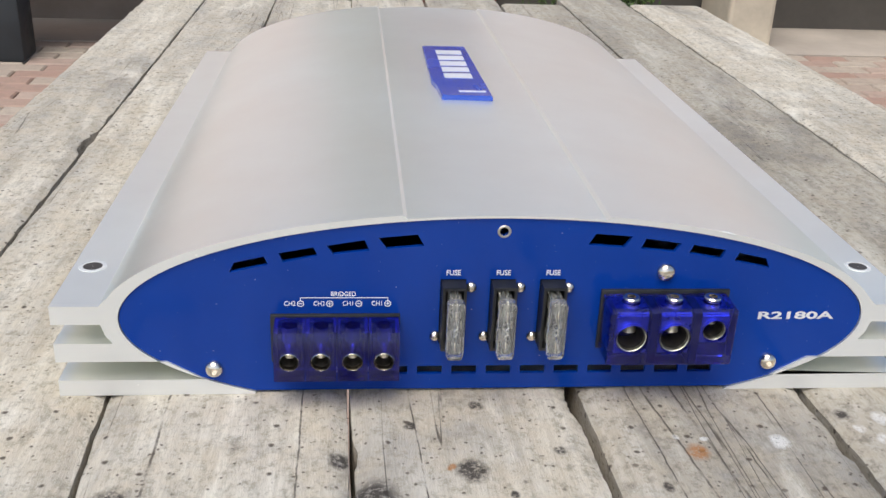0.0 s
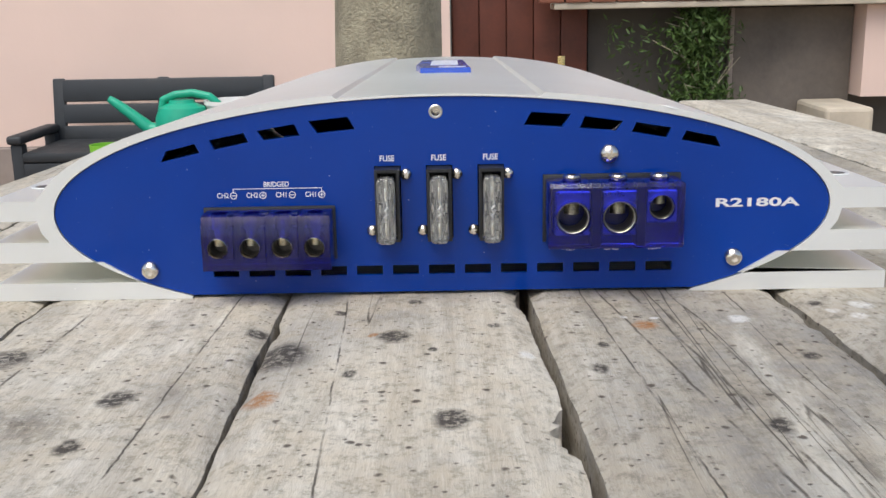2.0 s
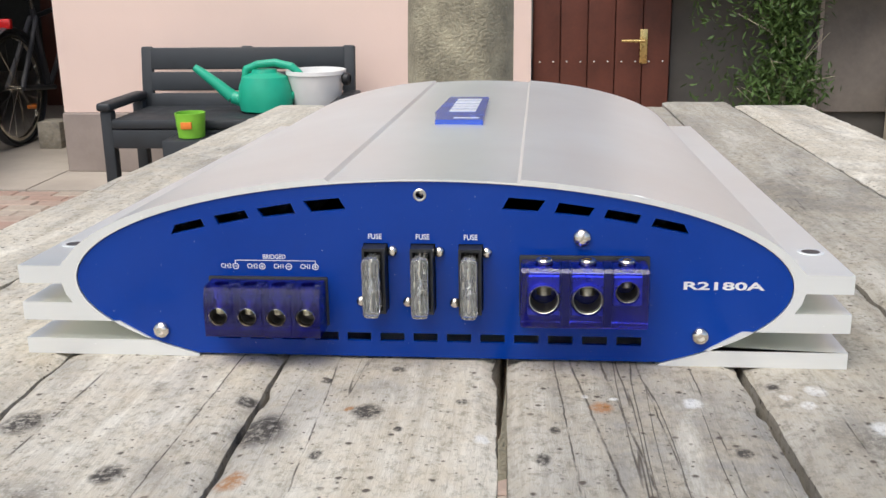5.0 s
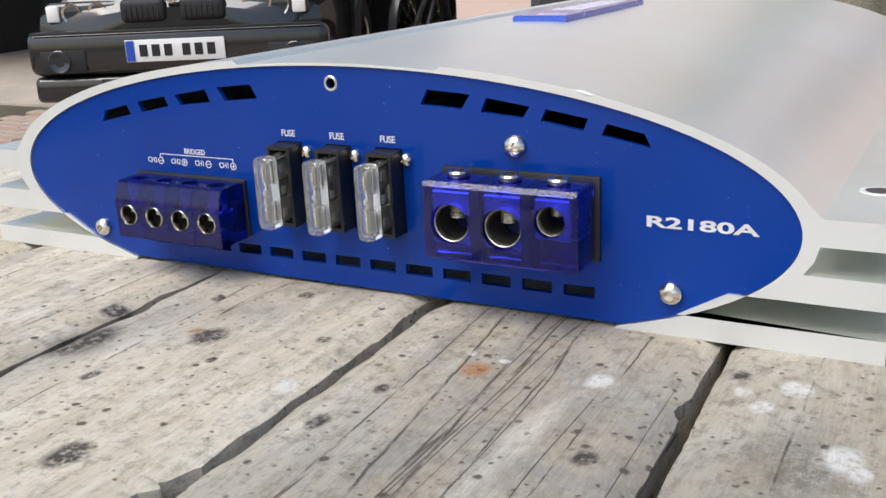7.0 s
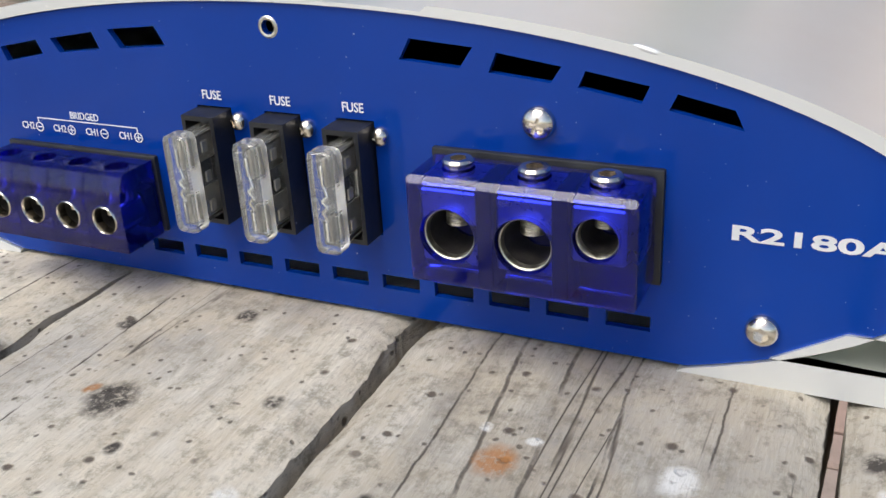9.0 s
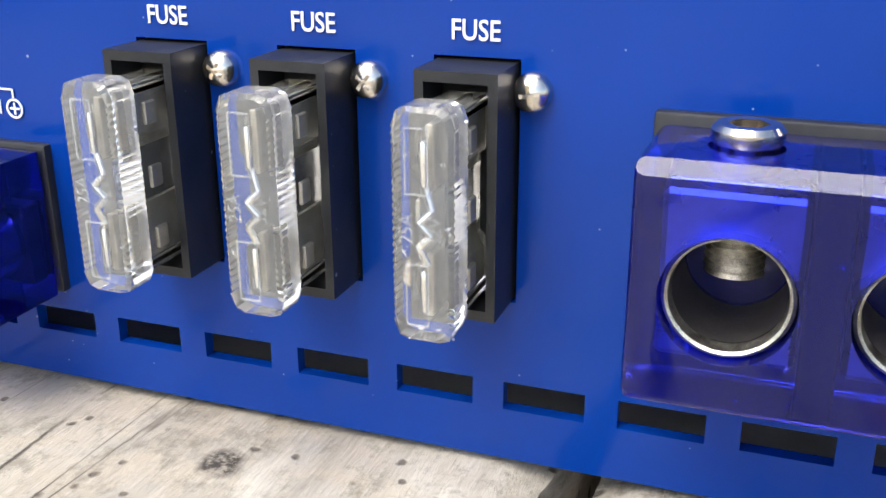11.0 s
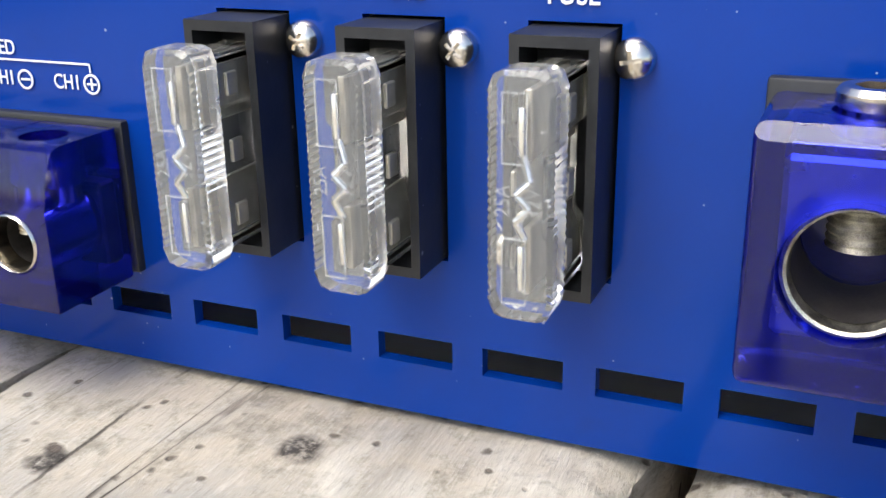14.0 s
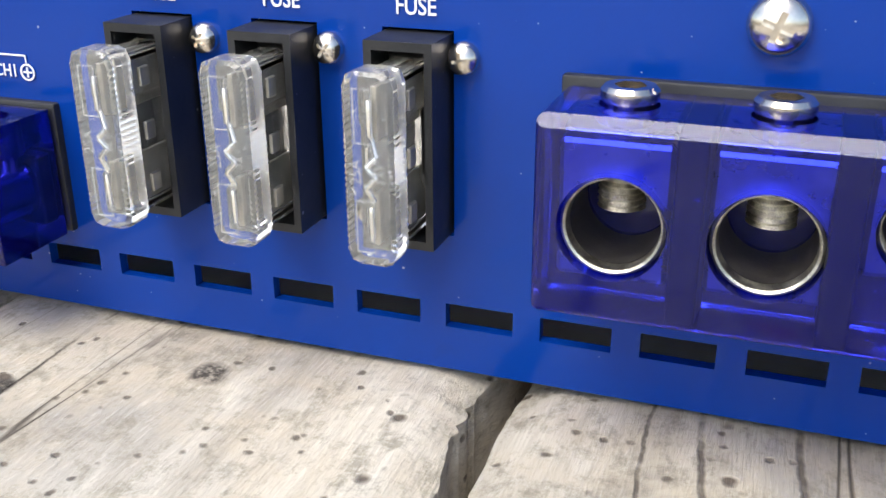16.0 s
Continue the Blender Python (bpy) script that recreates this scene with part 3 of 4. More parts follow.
# ---- tree, bush, bench and the things on it ----
def tree():
    t = empty("tree", (-0.133, 1.80, GZ))
    tagged(t, "thick grey-brown tree trunk with greenish bark", "tree")
    rng = random.Random(2)
    bm = bmesh.new()
    rings, seg = [], 40
    for k in range(46):
        z = -0.05 + k * 0.09
        r0 = 0.112 + 0.07 * math.exp(-max(z, 0) * 5) - 0.008 * z
        ring = []
        for i in range(seg):
            a = 2 * math.pi * i / seg
            p = Vector((math.cos(a) * 3, math.sin(a) * 3, z * 1.3))
            r = r0 * (1 + 0.05 * noise.noise(p * 0.6) + 0.035 * noise.noise(p * 2.7) + 0.02 * noise.noise(Vector((math.cos(a) * 9, math.sin(a) * 9, z * 3))))
            ring.append(bm.verts.new((r * math.cos(a) + 0.012 * z, r * math.sin(a), z)))
        rings.append(ring)
    for p, q in zip(rings, rings[1:]):
        for i in range(seg):
            bm.faces.new((p[i], p[(i + 1) % seg], q[(i + 1) % seg], q[i]))
    bm.faces.new(rings[-1])
    part("trunk", bm, BARK, t)
    for ang, tilt in ((0.4, 0.6), (2.6, 0.5), (4.4, 0.7)):
        b = bmesh.new()
        p0 = Vector((0.05, 0, 3.7))
        p1 = p0 + Vector((math.cos(ang) * tilt, math.sin(ang) * tilt, 0.8))
        p2 = p1 + Vector((math.cos(ang) * tilt, math.sin(ang) * tilt * 0.6, 0.7))
        tube(b, p0, p1, 0.07, 14, 0.045)
        tube(b, p1, p2, 0.046, 14, 0.015)
        part("limb", b, BARK, t)


tree()


def bush():
    t = empty("bush", (1.22, WY - 0.05, GZ))
    tagged(t, "slender green conifer bush with bare twigs by the wall", "bush")
    rng = random.Random(8)
    b = bmesh.new()
    tube(b, (0, 0, 0), (0.02, 0, 1.0), 0.02, 8, 0.008)
    for i in range(26):
        z = rng.uniform(0.15, 0.95)
        a = rng.uniform(0, 6.28)
        l = rng.uniform(0.12, 0.42)
        tube(b, (0.01, 0, z), (0.01 + math.cos(a) * l, -abs(math.sin(a)) * l * 0.45, z + rng.uniform(0.02, 0.25)), 0.005, 5, 0.002)
    part("stem", b, BARK, t)
    verts, faces = [], []
    for i in range(6500):
        z = rng.uniform(0.05, 1.08)
        rad = (0.20 - 0.12 * z) * (1.0 + 0.5 * math.sin(z * 17)) + rng.uniform(-0.05, 0.07)
        a = rng.uniform(0, 6.28)
        rr = rad * rng.uniform(0.3, 1)
        c = Vector((0.01 + math.cos(a) * rr, math.sin(a) * rr * 0.7, z))
        if rng.random() < 0.10:
            c = Vector((rng.uniform(-0.45, 0.12), rng.uniform(-0.12, 0.06), rng.uniform(0.1, 0.9)))
        d = Vector((rng.gauss(0, 1), rng.gauss(0, 1), rng.gauss(0.3, 1))).normalized()
        s = d.cross(Vector((rng.gauss(0, 1), rng.gauss(0, 1), 1))).normalized() * 0.006
        i0 = len(verts)
        verts += [tuple(c), tuple(c + d * 0.02 + s), tuple(c + d * 0.046), tuple(c + d * 0.018 - s)]
        faces.append((i0, i0 + 1, i0 + 2, i0 + 3))
    me = bpy.data.meshes.new("leaves")
    me.from_pydata(verts, [], faces)
    me.materials.append(LEAF)
    share("leaves", me, t, Matrix())


bush()


def bench():
    b = empty("garden_bench", (-1.40, 4.45, GZ))
    tagged(b, "dark grey resin garden bench against the pink wall", "bench")
    w = 0.54
    for s in (-1, 1):
        part("armrest", boxed(s * w - 0.035, s * w + 0.035, -0.27, 0.20, 0.42, 0.46, 0.014, 3), RESIN, b)
        part("leg", boxed(s * w - 0.028, s * w + 0.028, -0.25, -0.19, 0.0, 0.42, 0.010), RESIN, b)
        part("leg", boxed(s * w - 0.028, s * w + 0.028, 0.14, 0.20, 0.0, 0.42, 0.010), RESIN, b)
    part("seat", boxed(-w + 0.03, w - 0.03, -0.27, 0.19, 0.34, 0.385, 0.012), RESIN, b)
    part("front_apron", boxed(-w + 0.03, w - 0.03, -0.265, -0.235, 0.25, 0.338, 0.008), RESIN, b)
    tilt = pose(0, 0.19, 0.325, -9, 0, 0)
    for z0, z1 in ((0.03, 0.122), (0.134, 0.226), (0.238, 0.345)):
        part("back_slat", boxed(-w + 0.05, w - 0.05, 0, 0.022, z0, z1, 0.008), RESIN, b, at=tilt)
    for x in (-w, -0.03, w - 0.06):
        part("back_post", boxed(x, x + 0.06, 0.003, 0.036, -0.02, 0.352, 0.010), RESIN, b, at=tilt)


bench()
SEAT = GZ + 0.386


def watering_can():
    c = empty("watering_can", (-1.242, 4.42, SEAT))
    tagged(c, "green plastic watering can with long spout on the bench", "watering can")
    body = lathe(bmesh.new(), [(0.0001, 0.001), (0.085, 0.002), (0.098, 0.01), (0.105, 0.06), (0.100, 0.12), (0.085, 0.165), (0.05, 0.185), (0.045, 0.20), (0.0001, 0.20)], 32, 'Z')
    for v in body.verts:
        v.co.x *= 1.25
    part("body", body, GREEN_CAN, c)
    sp = bmesh.new()
    pts = [Vector((-0.09, 0, 0.05)), Vector((-0.16, 0, 0.07)), Vector((-0.23, 0, 0.13)), Vector((-0.30, 0, 0.185)), Vector((-0.335, 0, 0.21))]
    for i, (p, q) in enumerate(zip(pts, pts[1:])):
        tube(sp, p, q, 0.036 - 0.005 * i, 16, 0.031 - 0.005 * i)
    part("spout", sp, GREEN_CAN, c)
    h = bmesh.new()
    arc = [Vector((-0.10, 0, 0.13)), Vector((-0.085, 0, 0.20)), Vector((-0.03, 0, 0.222)), Vector((0.05, 0, 0.230)), Vector((0.13, 0, 0.212)), Vector((0.165, 0, 0.18)), Vector((0.155, 0, 0.10)), Vector((0.11, 0, 0.06))]
    for p, q in zip(arc, arc[1:]):
        tube(h, p, q, 0.018, 14)
        bmesh.ops.create_uvsphere(h, u_segments=14, v_segments=8, radius=0.018, matrix=Matrix.Translation(q))
    part("handle", h, GREEN_CAN, c)


watering_can()
pail = empty("bucket", (-1.01, 4.48, SEAT))
tagged(pail, "white plastic bucket standing on the bench", "bucket")
part("body", lathe(bmesh.new(), [(0.0001, 0.0005), (0.10, 0.001), (0.105, 0.01), (0.135, 0.17), (0.142, 0.172), (0.142, 0.19), (0.130, 0.19), (0.10, 0.02), (0.0001, 0.02)], 36, 'Z'), WHITE_PLASTIC, pail)
part("handle", lathe(bmesh.new(), [(0.02, -0.02), (0.03, -0.01), (0.03, 0.01), (0.02, 0.02)], 16, 'X', (0.15, -0.03, 0.15)), BLACK_PLASTIC, pail)
pot = empty("flower_box", (-1.505, 4.10, GZ))
tagged(pot, "bright green plastic tub on a dark crate by the bench", "tub")
part("crate", boxed(-0.11, 0.11, -0.09, 0.09, 0.001, 0.318, 0.01), RESIN, pot)
part("tub", lathe(bmesh.new(), [(0.0001, 0.319), (0.055, 0.3195), (0.058, 0.322), (0.068, 0.43), (0.062, 0.43), (0.052, 0.33), (0.0001, 0.33)], 24, 'Z'), LIME, pot)
part("sticker", boxed(-0.025, 0.025, -0.0685, -0.060, 0.365, 0.395, 0.002), ORANGE, pot)


# ---- garage: bicycle and clutter ----
def bicycle():
    b = empty("bicycle", (-3.13, 5.66, GZ + 0.005))
    tagged(b, "dark bicycle with red rear light in the garage", "bicycle")
    for y in (0.0, 1.05):
        tyre = bmesh.new()
        lathe(tyre, [(0.318, -0.012), (0.328, -0.02), (0.340, -0.012), (0.343, 0), (0.340, 0.012), (0.328, 0.02), (0.318, 0.012), (0.318, -0.012)], 40, 'X', (0, y, 0.345))
        w = part("wheel", tyre, RUBBER, b)
        part("rim", lathe(bmesh.new(), [(0.300, -0.011), (0.317, -0.011), (0.317, 0.011), (0.300, 0.011), (0.300, -0.011)], 40, 'X', (0, y, 0.345)), CHROME, w)
        sp = bmesh.new()
        for i in range(18):
            a = i * math.pi / 9
            tube(sp, (0.02 * (-1) ** i, y, 0.345), (0, y + 0.302 * math.cos(a), 0.345 + 0.302 * math.sin(a)), 0.0016, 4)
        tube(sp, (-0.05, y, 0.345), (0.05, y, 0.345), 0.015, 8)
        part("spokes", sp, CHROME, w)
    f = bmesh.new()
    for p, q in (((0, 0.45, 0.30), (0, 0.33, 0.82)), ((0, 0.45, 0.30), (0, 0.90, 0.78)), ((0, 0.35, 0.75), (0, 0.90, 0.82)), ((0.05, 0, 0.345), (0.02, 0.34, 0.75)), ((-0.05, 0, 0.345), (-0.02, 0.34, 0.75)),
                 ((0.05, 0, 0.345), (0.03, 0.45, 0.30)), ((-0.05, 0, 0.345), (-0.03, 0.45, 0.30)), ((0.05, 1.05, 0.345), (0.02, 0.92, 0.72)), ((-0.05, 1.05, 0.345), (-0.02, 0.92, 0.72)), ((0, 0.92, 0.72), (0, 0.88, 0.98))):
        tube(f, p, q, 0.016, 10)
    part("frame", f, BIKE_PAINT, b)
    part("saddle", boxed(-0.075, 0.075, 0.18, 0.44, 0.90, 0.95, 0.02, 3), BLACK_PLASTIC, b)
    part("seat_post", tube(bmesh.new(), (0, 0.33, 0.80), (0, 0.31, 0.91), 0.013, 10), CHROME, b)
    part("handlebar", tube(bmesh.new(), (-0.29, 0.86, 0.99), (0.29, 0.86, 0.99), 0.013, 10), CHROME, b)
    part("rear_light", boxed(-0.05, 0.05, -0.055, -0.02, 0.70, 0.76, 0.012), RED_LENS, b, "red rear light")
    part("mudguard", lathe(bmesh.new(), [(0.355, -0.028), (0.362, 0), (0.355, 0.028), (0.352, 0.028), (0.358, 0), (0.352, -0.028), (0.355, -0.028)], 40, 'X', (0, 0.0, 0.352)), BIKE_PAINT, b)
    part("pedal", boxed(-0.16, -0.06, 0.42, 0.50, 0.16, 0.185, 0.006), ORANGE, b)


bicycle()


def shelf_unit(x, y, w, h, label):
    s = empty("storage_shelf", (x, y, GZ + 0.005))
    tagged(s, label, "shelf")
    for i in range(4):
        # boards take the garage's dark shade colour too
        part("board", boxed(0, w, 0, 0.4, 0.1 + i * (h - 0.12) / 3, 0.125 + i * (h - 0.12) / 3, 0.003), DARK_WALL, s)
    for px in (0, w - 0.04):
        for py in (0, 0.36):
            part("post", boxed(px, px + 0.04, py, py + 0.04, 0, h, 0.003), WOOD_DARK, s)


shelf_unit(-4.4, 9.2, 1.6, 1.9, "dark wooden storage shelf at the garage back wall")
shelf_unit(-2.98, 7.2, 0.45, 1.7, "dark wooden storage shelf beside the bicycle")
plk = part("timber_board", boxed(-0.06, 0.06, 0, 0.03, 0, 1.5, 0.004), DOOR_WOOD, at=pose(-3.75, 7.4, GZ + 0.005, -6, 0, 0))
tagged(plk, "reddish wooden board leaning in the dark garage", "board")
blk = part("wood_block", boxed(-0.07, 0.07, -0.08, 0.08, 0, 0.16, 0.006), WOOD_DARK, at=pose(-2.88, 5.6, GZ + 0.005))
tagged(blk, "weathered wooden block on the garage floor", "block")


# ---- the parked car ----
def car():
    c = empty("car")
    c.matrix_basis = pose(-3.58, 3.89, GZ, 0, 0, 24.4)
    tagged(c, "black sedan parked half inside the garage, front view", "car")
    # stations from the nose backwards: y, half width, sill z, shoulder z, roof z, roof half width
    st = [(-0.02, 0.55, 0.42, 0.60, 0.66, 0.42), (0.06, 0.76, 0.30, 0.64, 0.745, 0.60), (0.30, 0.85, 0.20, 0.70, 0.80, 0.70), (0.9, 0.87, 0.18, 0.78, 0.90, 0.72), (1.30, 0.87, 0.18, 0.84, 0.96, 0.72),
          (2.0, 0.87, 0.18, 0.88, 1.38, 0.56), (3.0, 0.87, 0.18, 0.90, 1.40, 0.56), (3.7, 0.86, 0.20, 0.92, 1.05, 0.62), (4.35, 0.80, 0.28, 0.86, 0.98, 0.62), (4.45, 0.70, 0.40, 0.75, 0.85, 0.50)]
    bm = bmesh.new()
    rings = []
    for y, hw, s, sh, rf, rw in st:
        prof = [(-hw * 0.92, s), (-hw, s + 0.10), (-hw, sh - 0.10), (-hw * 0.97, sh), (-rw, rf - 0.02), (-rw * 0.55, rf + 0.005), (0, rf + 0.012), (rw * 0.55, rf + 0.005), (rw, rf - 0.02), (hw * 0.97, sh), (hw, sh - 0.10), (hw, s + 0.10), (hw * 0.92, s)]
        rings.append([bm.verts.new((x, y, z)) for x, z in prof])
    for p, q in zip(rings, rings[1:]):
        for i in range(len(p) - 1):
            bm.faces.new((p[i], p[i + 1], q[i + 1], q[i]))
        bm.faces.new((p[-1], p[0], q[0], q[-1]))
    bm.faces.new(rings[0])
    bm.faces.new(rings[-1])
    bmesh.ops.subdivide_edges(bm, edges=bm.edges[:], cuts=1, smooth=0.35, use_grid_fill=True)
    part("body", bm, CAR_PAINT, c)
    part("bumper", boxed(-0.80, 0.80, -0.05, 0.28, 0.34, 0.575, 0.055, 4), CAR_PAINT, c)
    part("lower_bumper", boxed(-0.79, 0.79, -0.035, 0.28, 0.20, 0.338, 0.035, 3), CAR_PAINT, c)
    part("bumper_strip", boxed(-0.76, 0.76, -0.058, -0.045, 0.555, 0.572, 0.005), CAR_TRIM, c)
    part("lip", boxed(-0.66, 0.66, -0.055, 0.10, 0.185, 0.215, 0.012), BLACK_PLASTIC, c)
    part("air_intake", boxed(-0.42, 0.42, -0.040, -0.030, 0.24, 0.32, 0.004), CAR_TRIM, c)
    for s in (-1, 1):
        gr = part("grille", boxed(s * 0.155 - 0.12, s * 0.155 + 0.12, -0.045, 0.02, 0.60, 0.72, 0.03, 3), CAR_TRIM, c)
        for k in range(7):
            x = s * 0.155 - 0.085 + k * 0.0283
            part("slat", boxed(x - 0.003, x + 0.003, -0.049, -0.044, 0.615, 0.682, 0.001), BLACK_PLASTIC, gr)
        hl = part("headlight", boxed(s * 0.49 - 0.205, s * 0.49 + 0.205, -0.012, 0.10, 0.60, 0.715, 0.035, 4), DARK_GLASS, c, "headlight with two round reflectors", at=pose(0, 0.02, 0, 0, 0, 0))
        for dx, r in ((-0.085, 0.048), (0.055, 0.048)):
            part("reflector", lathe(bmesh.new(), [(0.0001, 0.02), (r * 0.6, 0.012), (r, -0.008), (r * 1.08, -0.010), (r * 1.08, 0.0)], 24, 'Y', (s * (0.49 + dx), -0.010, 0.658)), CHROME, hl, "bright reflector")
        part("indicator", boxed(s * 0.645 - 0.035, s * 0.645 + 0.035, -0.020, 0.0, 0.615, 0.70, 0.01), WHITE_PLASTIC, hl, "pale indicator")
        fl = part("fog_light", lathe(bmesh.new(), [(0.0001, 0.01), (0.04, 0.004), (0.055, -0.004), (0.06, 0.0)], 24, 'Y', (s * 0.62, -0.062, 0.42)), DARK_GLASS, c)
        part("fog_surround", boxed(s * 0.60 - 0.12, s * 0.60 + 0.12, -0.056, -0.046, 0.36, 0.475, 0.004), CAR_TRIM, c)
        for y in (0.75, 3.55):
            ty = part("wheel", lathe(bmesh.new(), [(0.20, -0.095), (0.29, -0.10), (0.315, -0.08), (0.32, 0), (0.315, 0.08), (0.29, 0.10), (0.20, 0.095)], 36, 'X', (s * 0.78, y, 0.32)), RUBBER, c)
            part("rim", lathe(bmesh.new(), [(0.0001, s * 0.08), (0.06, s * 0.085), (0.19, s * 0.06), (0.20, s * 0.09)], 24, 'X', (s * 0.785, y, 0.32)), CHROME, ty)
        part("mirror", boxed(s * 0.97 - 0.09, s * 0.97 + 0.09, 1.45, 1.55, 0.92, 1.05, 0.03, 3), CAR_PAINT, c)
    part("emblem", lathe(bmesh.new(), [(0.0001, -0.004), (0.036, -0.003), (0.040, 0.0), (0.040, 0.02)], 24, 'Y', (0, -0.03, 0.735)), CHROME, c, "round badge")
    ws = bmesh.new()
    quad = [(-0.70, 1.34, 0.965), (0.70, 1.34, 0.965), (0.545, 1.98, 1.365), (-0.545, 1.98, 1.365)]
    lo = [ws.verts.new((x, y - 0.012, z + 0.012)) for x, y, z in quad]
    hi = [ws.verts.new((x, y, z)) for x, y, z in quad]
    ws.faces.new(lo)
    ws.faces.new(hi)
    for i in range(4):
        ws.faces.new((lo[i], lo[(i + 1) % 4], hi[(i + 1) % 4], hi[i]))
    part("windscreen", ws, DARK_GLASS, c)
    pl = part("number_plate", boxed(-0.26, 0.26, -0.068, -0.056, 0.405, 0.517, 0.003), PLATE_WHITE, c, "white number plate with a blue band")
    part("plate_band", boxed(-0.256, -0.212, -0.0705, -0.0685, 0.409, 0.513), PLATE_BLUE, pl)
    for i, x in enumerate((-0.165, -0.10, -0.035, 0.06, 0.125, 0.19)):
        part("bar", boxed(x - 0.021, x + 0.021, -0.0700, -0.0685, 0.432, 0.492, 0.0), CAR_TRIM, pl)


car()


# ---- the table ----
FALL = -0.03
SEAMS = [0.001, 0.0009, 0.0007, 0.0005, 0.0013, 0.0013, 0.001, 0.001, 0.001]
EDGES = [-0.237, -0.182, -0.117, -0.045, 0.0255, 0.0985, 0.162, 0.230, 0.304]


def plank(x0, x1, seed, far, chips=(), gap=0.0013, gap_right=0.0013):
    """One worn board of the table top with uneven edges. chips: (edge side, y, reach, depth)."""
    rng = random.Random(seed)
    bm = bmesh.new()
    near, ny, nx = -0.72, 620, 10
    grid = []
    ys = []
    for k in range(ny + 1):
        u = k / ny
        ys.append(near + (far - near) * (0.5 * u + 0.5 * (0.5 + 0.5 * (2 * u - 1) ** 3)))
    for y in ys:
        row = []
        bow = -0.03 * min(y, 0.0)
        wl = bow + 0.0007 * noise.noise(Vector((seed, y * 9, 0))) + 0.0002 * noise.noise(Vector((seed, y * 60, 3))) + 0.0003 * max(0.0, noise.noise(Vector((seed, y * 190, 7)))) + 0.0002 * noise.noise(Vector((seed, y * 420, 9)))
        wr = bow + 0.0007 * noise.noise(Vector((seed + 50, y * 9, 0))) + 0.0002 * noise.noise(Vector((seed + 50, y * 60, 3))) - 0.0004 * max(0.0, noise.noise(Vector((seed + 50, y * 190, 7)))) + 0.0003 * noise.noise(Vector((seed + 50, y * 420, 9)))
        dl = dr = 0.0
        for side, cy, reach, depth in chips:
            f = max(0.0, 1 - abs(y - cy) / reach)
            f = f ** 0.5 * depth * (0.7 + 0.35 * noise.noise(Vector((y * 260, side, seed))) + 0.35 * noise.noise(Vector((y * 800, side, seed))))
            if side < 0:
                dl = max(dl, f)
            else:
                dr = max(dr, f)
        a, b = x0 + gap + wl + dl, x1 - gap_right + wr - dr
        for i in range(nx + 1):
            s = i / nx
            s = 0.5 + 0.5 * math.copysign(abs(2 * s - 1) ** 0.6, 2 * s - 1)
            x = a + (b - a) * s
            e = min(s, 1 - s) * (b - a)
            z = -(0.0017 + 0.0012 * noise.noise(Vector((y * 70, seed, s > 0.5)))) * math.exp(-e / 0.0014) + 0.00035 * noise.noise(Vector((x * 90 + seed, y * 12, 0))) + 0.0002 * noise.noise(Vector((x * 400, y * 30, seed)))
            row.append((x, y, z + FALL * y))
        grid.append([bm.verts.new(p) for p in row])
    for p, q in zip(grid, grid[1:]):
        for i in range(nx):
            bm.faces.new((p[i], p[i + 1], q[i + 1], q[i]))
    low = []
    for r in grid:
        low.append((bm.verts.new((r[0].co.x, r[0].co.y, FALL * r[0].co.y - 0.03)), bm.verts.new((r[-1].co.x, r[-1].co.y, FALL * r[0].co.y - 0.03))))
    for (p, q), (r, s) in zip(zip(grid, grid[1:]), zip(low, low[1:])):
        bm.faces.new((p[0], q[0], s[0], r[0]))
        bm.faces.new((q[-1], p[-1], r[1], s[1]))
        bm.faces.new((r[0], s[0], s[1], r[1]))
    for g, l in ((grid[0], low[0]), (grid[-1], low[-1])):
        bm.faces.new([*g, l[1], l[0]])
    return bm


def table():
    t = empty("wooden_table")
    tagged(t, "old weathered grey plank table in the yard", "table")
    chips = {3: [(1, -0.030, 0.040, 0.0009), (1, -0.006, 0.013, 0.0034), (1, -0.102, 0.012, 0.0055), (-1, -0.032, 0.006, 0.0018)], 4: [(1, -0.034, 0.005, 0.0024)], 2: [(1, -0.06, 0.02, 0.0008)], 0: [(1, 0.26, 0.02, 0.006)]}
    for i, (a, b) in enumerate(zip(EDGES, EDGES[1:])):
        part("plank", plank(a, b, i * 3 + 1, 0.745 + 0.025 * math.sin(i * 2.3), chips.get(i, ()), SEAMS[i], SEAMS[i + 1]), WOOD_GREY if i == 4 else WOOD_OLD if i in (5, 6) else WOOD, t)
    for y in (-0.5, 0.58):
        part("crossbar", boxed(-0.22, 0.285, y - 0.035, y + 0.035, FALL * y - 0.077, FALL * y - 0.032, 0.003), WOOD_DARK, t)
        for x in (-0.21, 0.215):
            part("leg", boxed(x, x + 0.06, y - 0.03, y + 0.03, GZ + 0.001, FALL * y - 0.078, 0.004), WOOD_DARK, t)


table()


# ---- the amplifier ----
LENGTH = 0.345
CZ = 0.0255
amp = empty("car_amplifier")
tagged(amp, "silver aluminium car amplifier with blue end panel on the table", "amplifier")


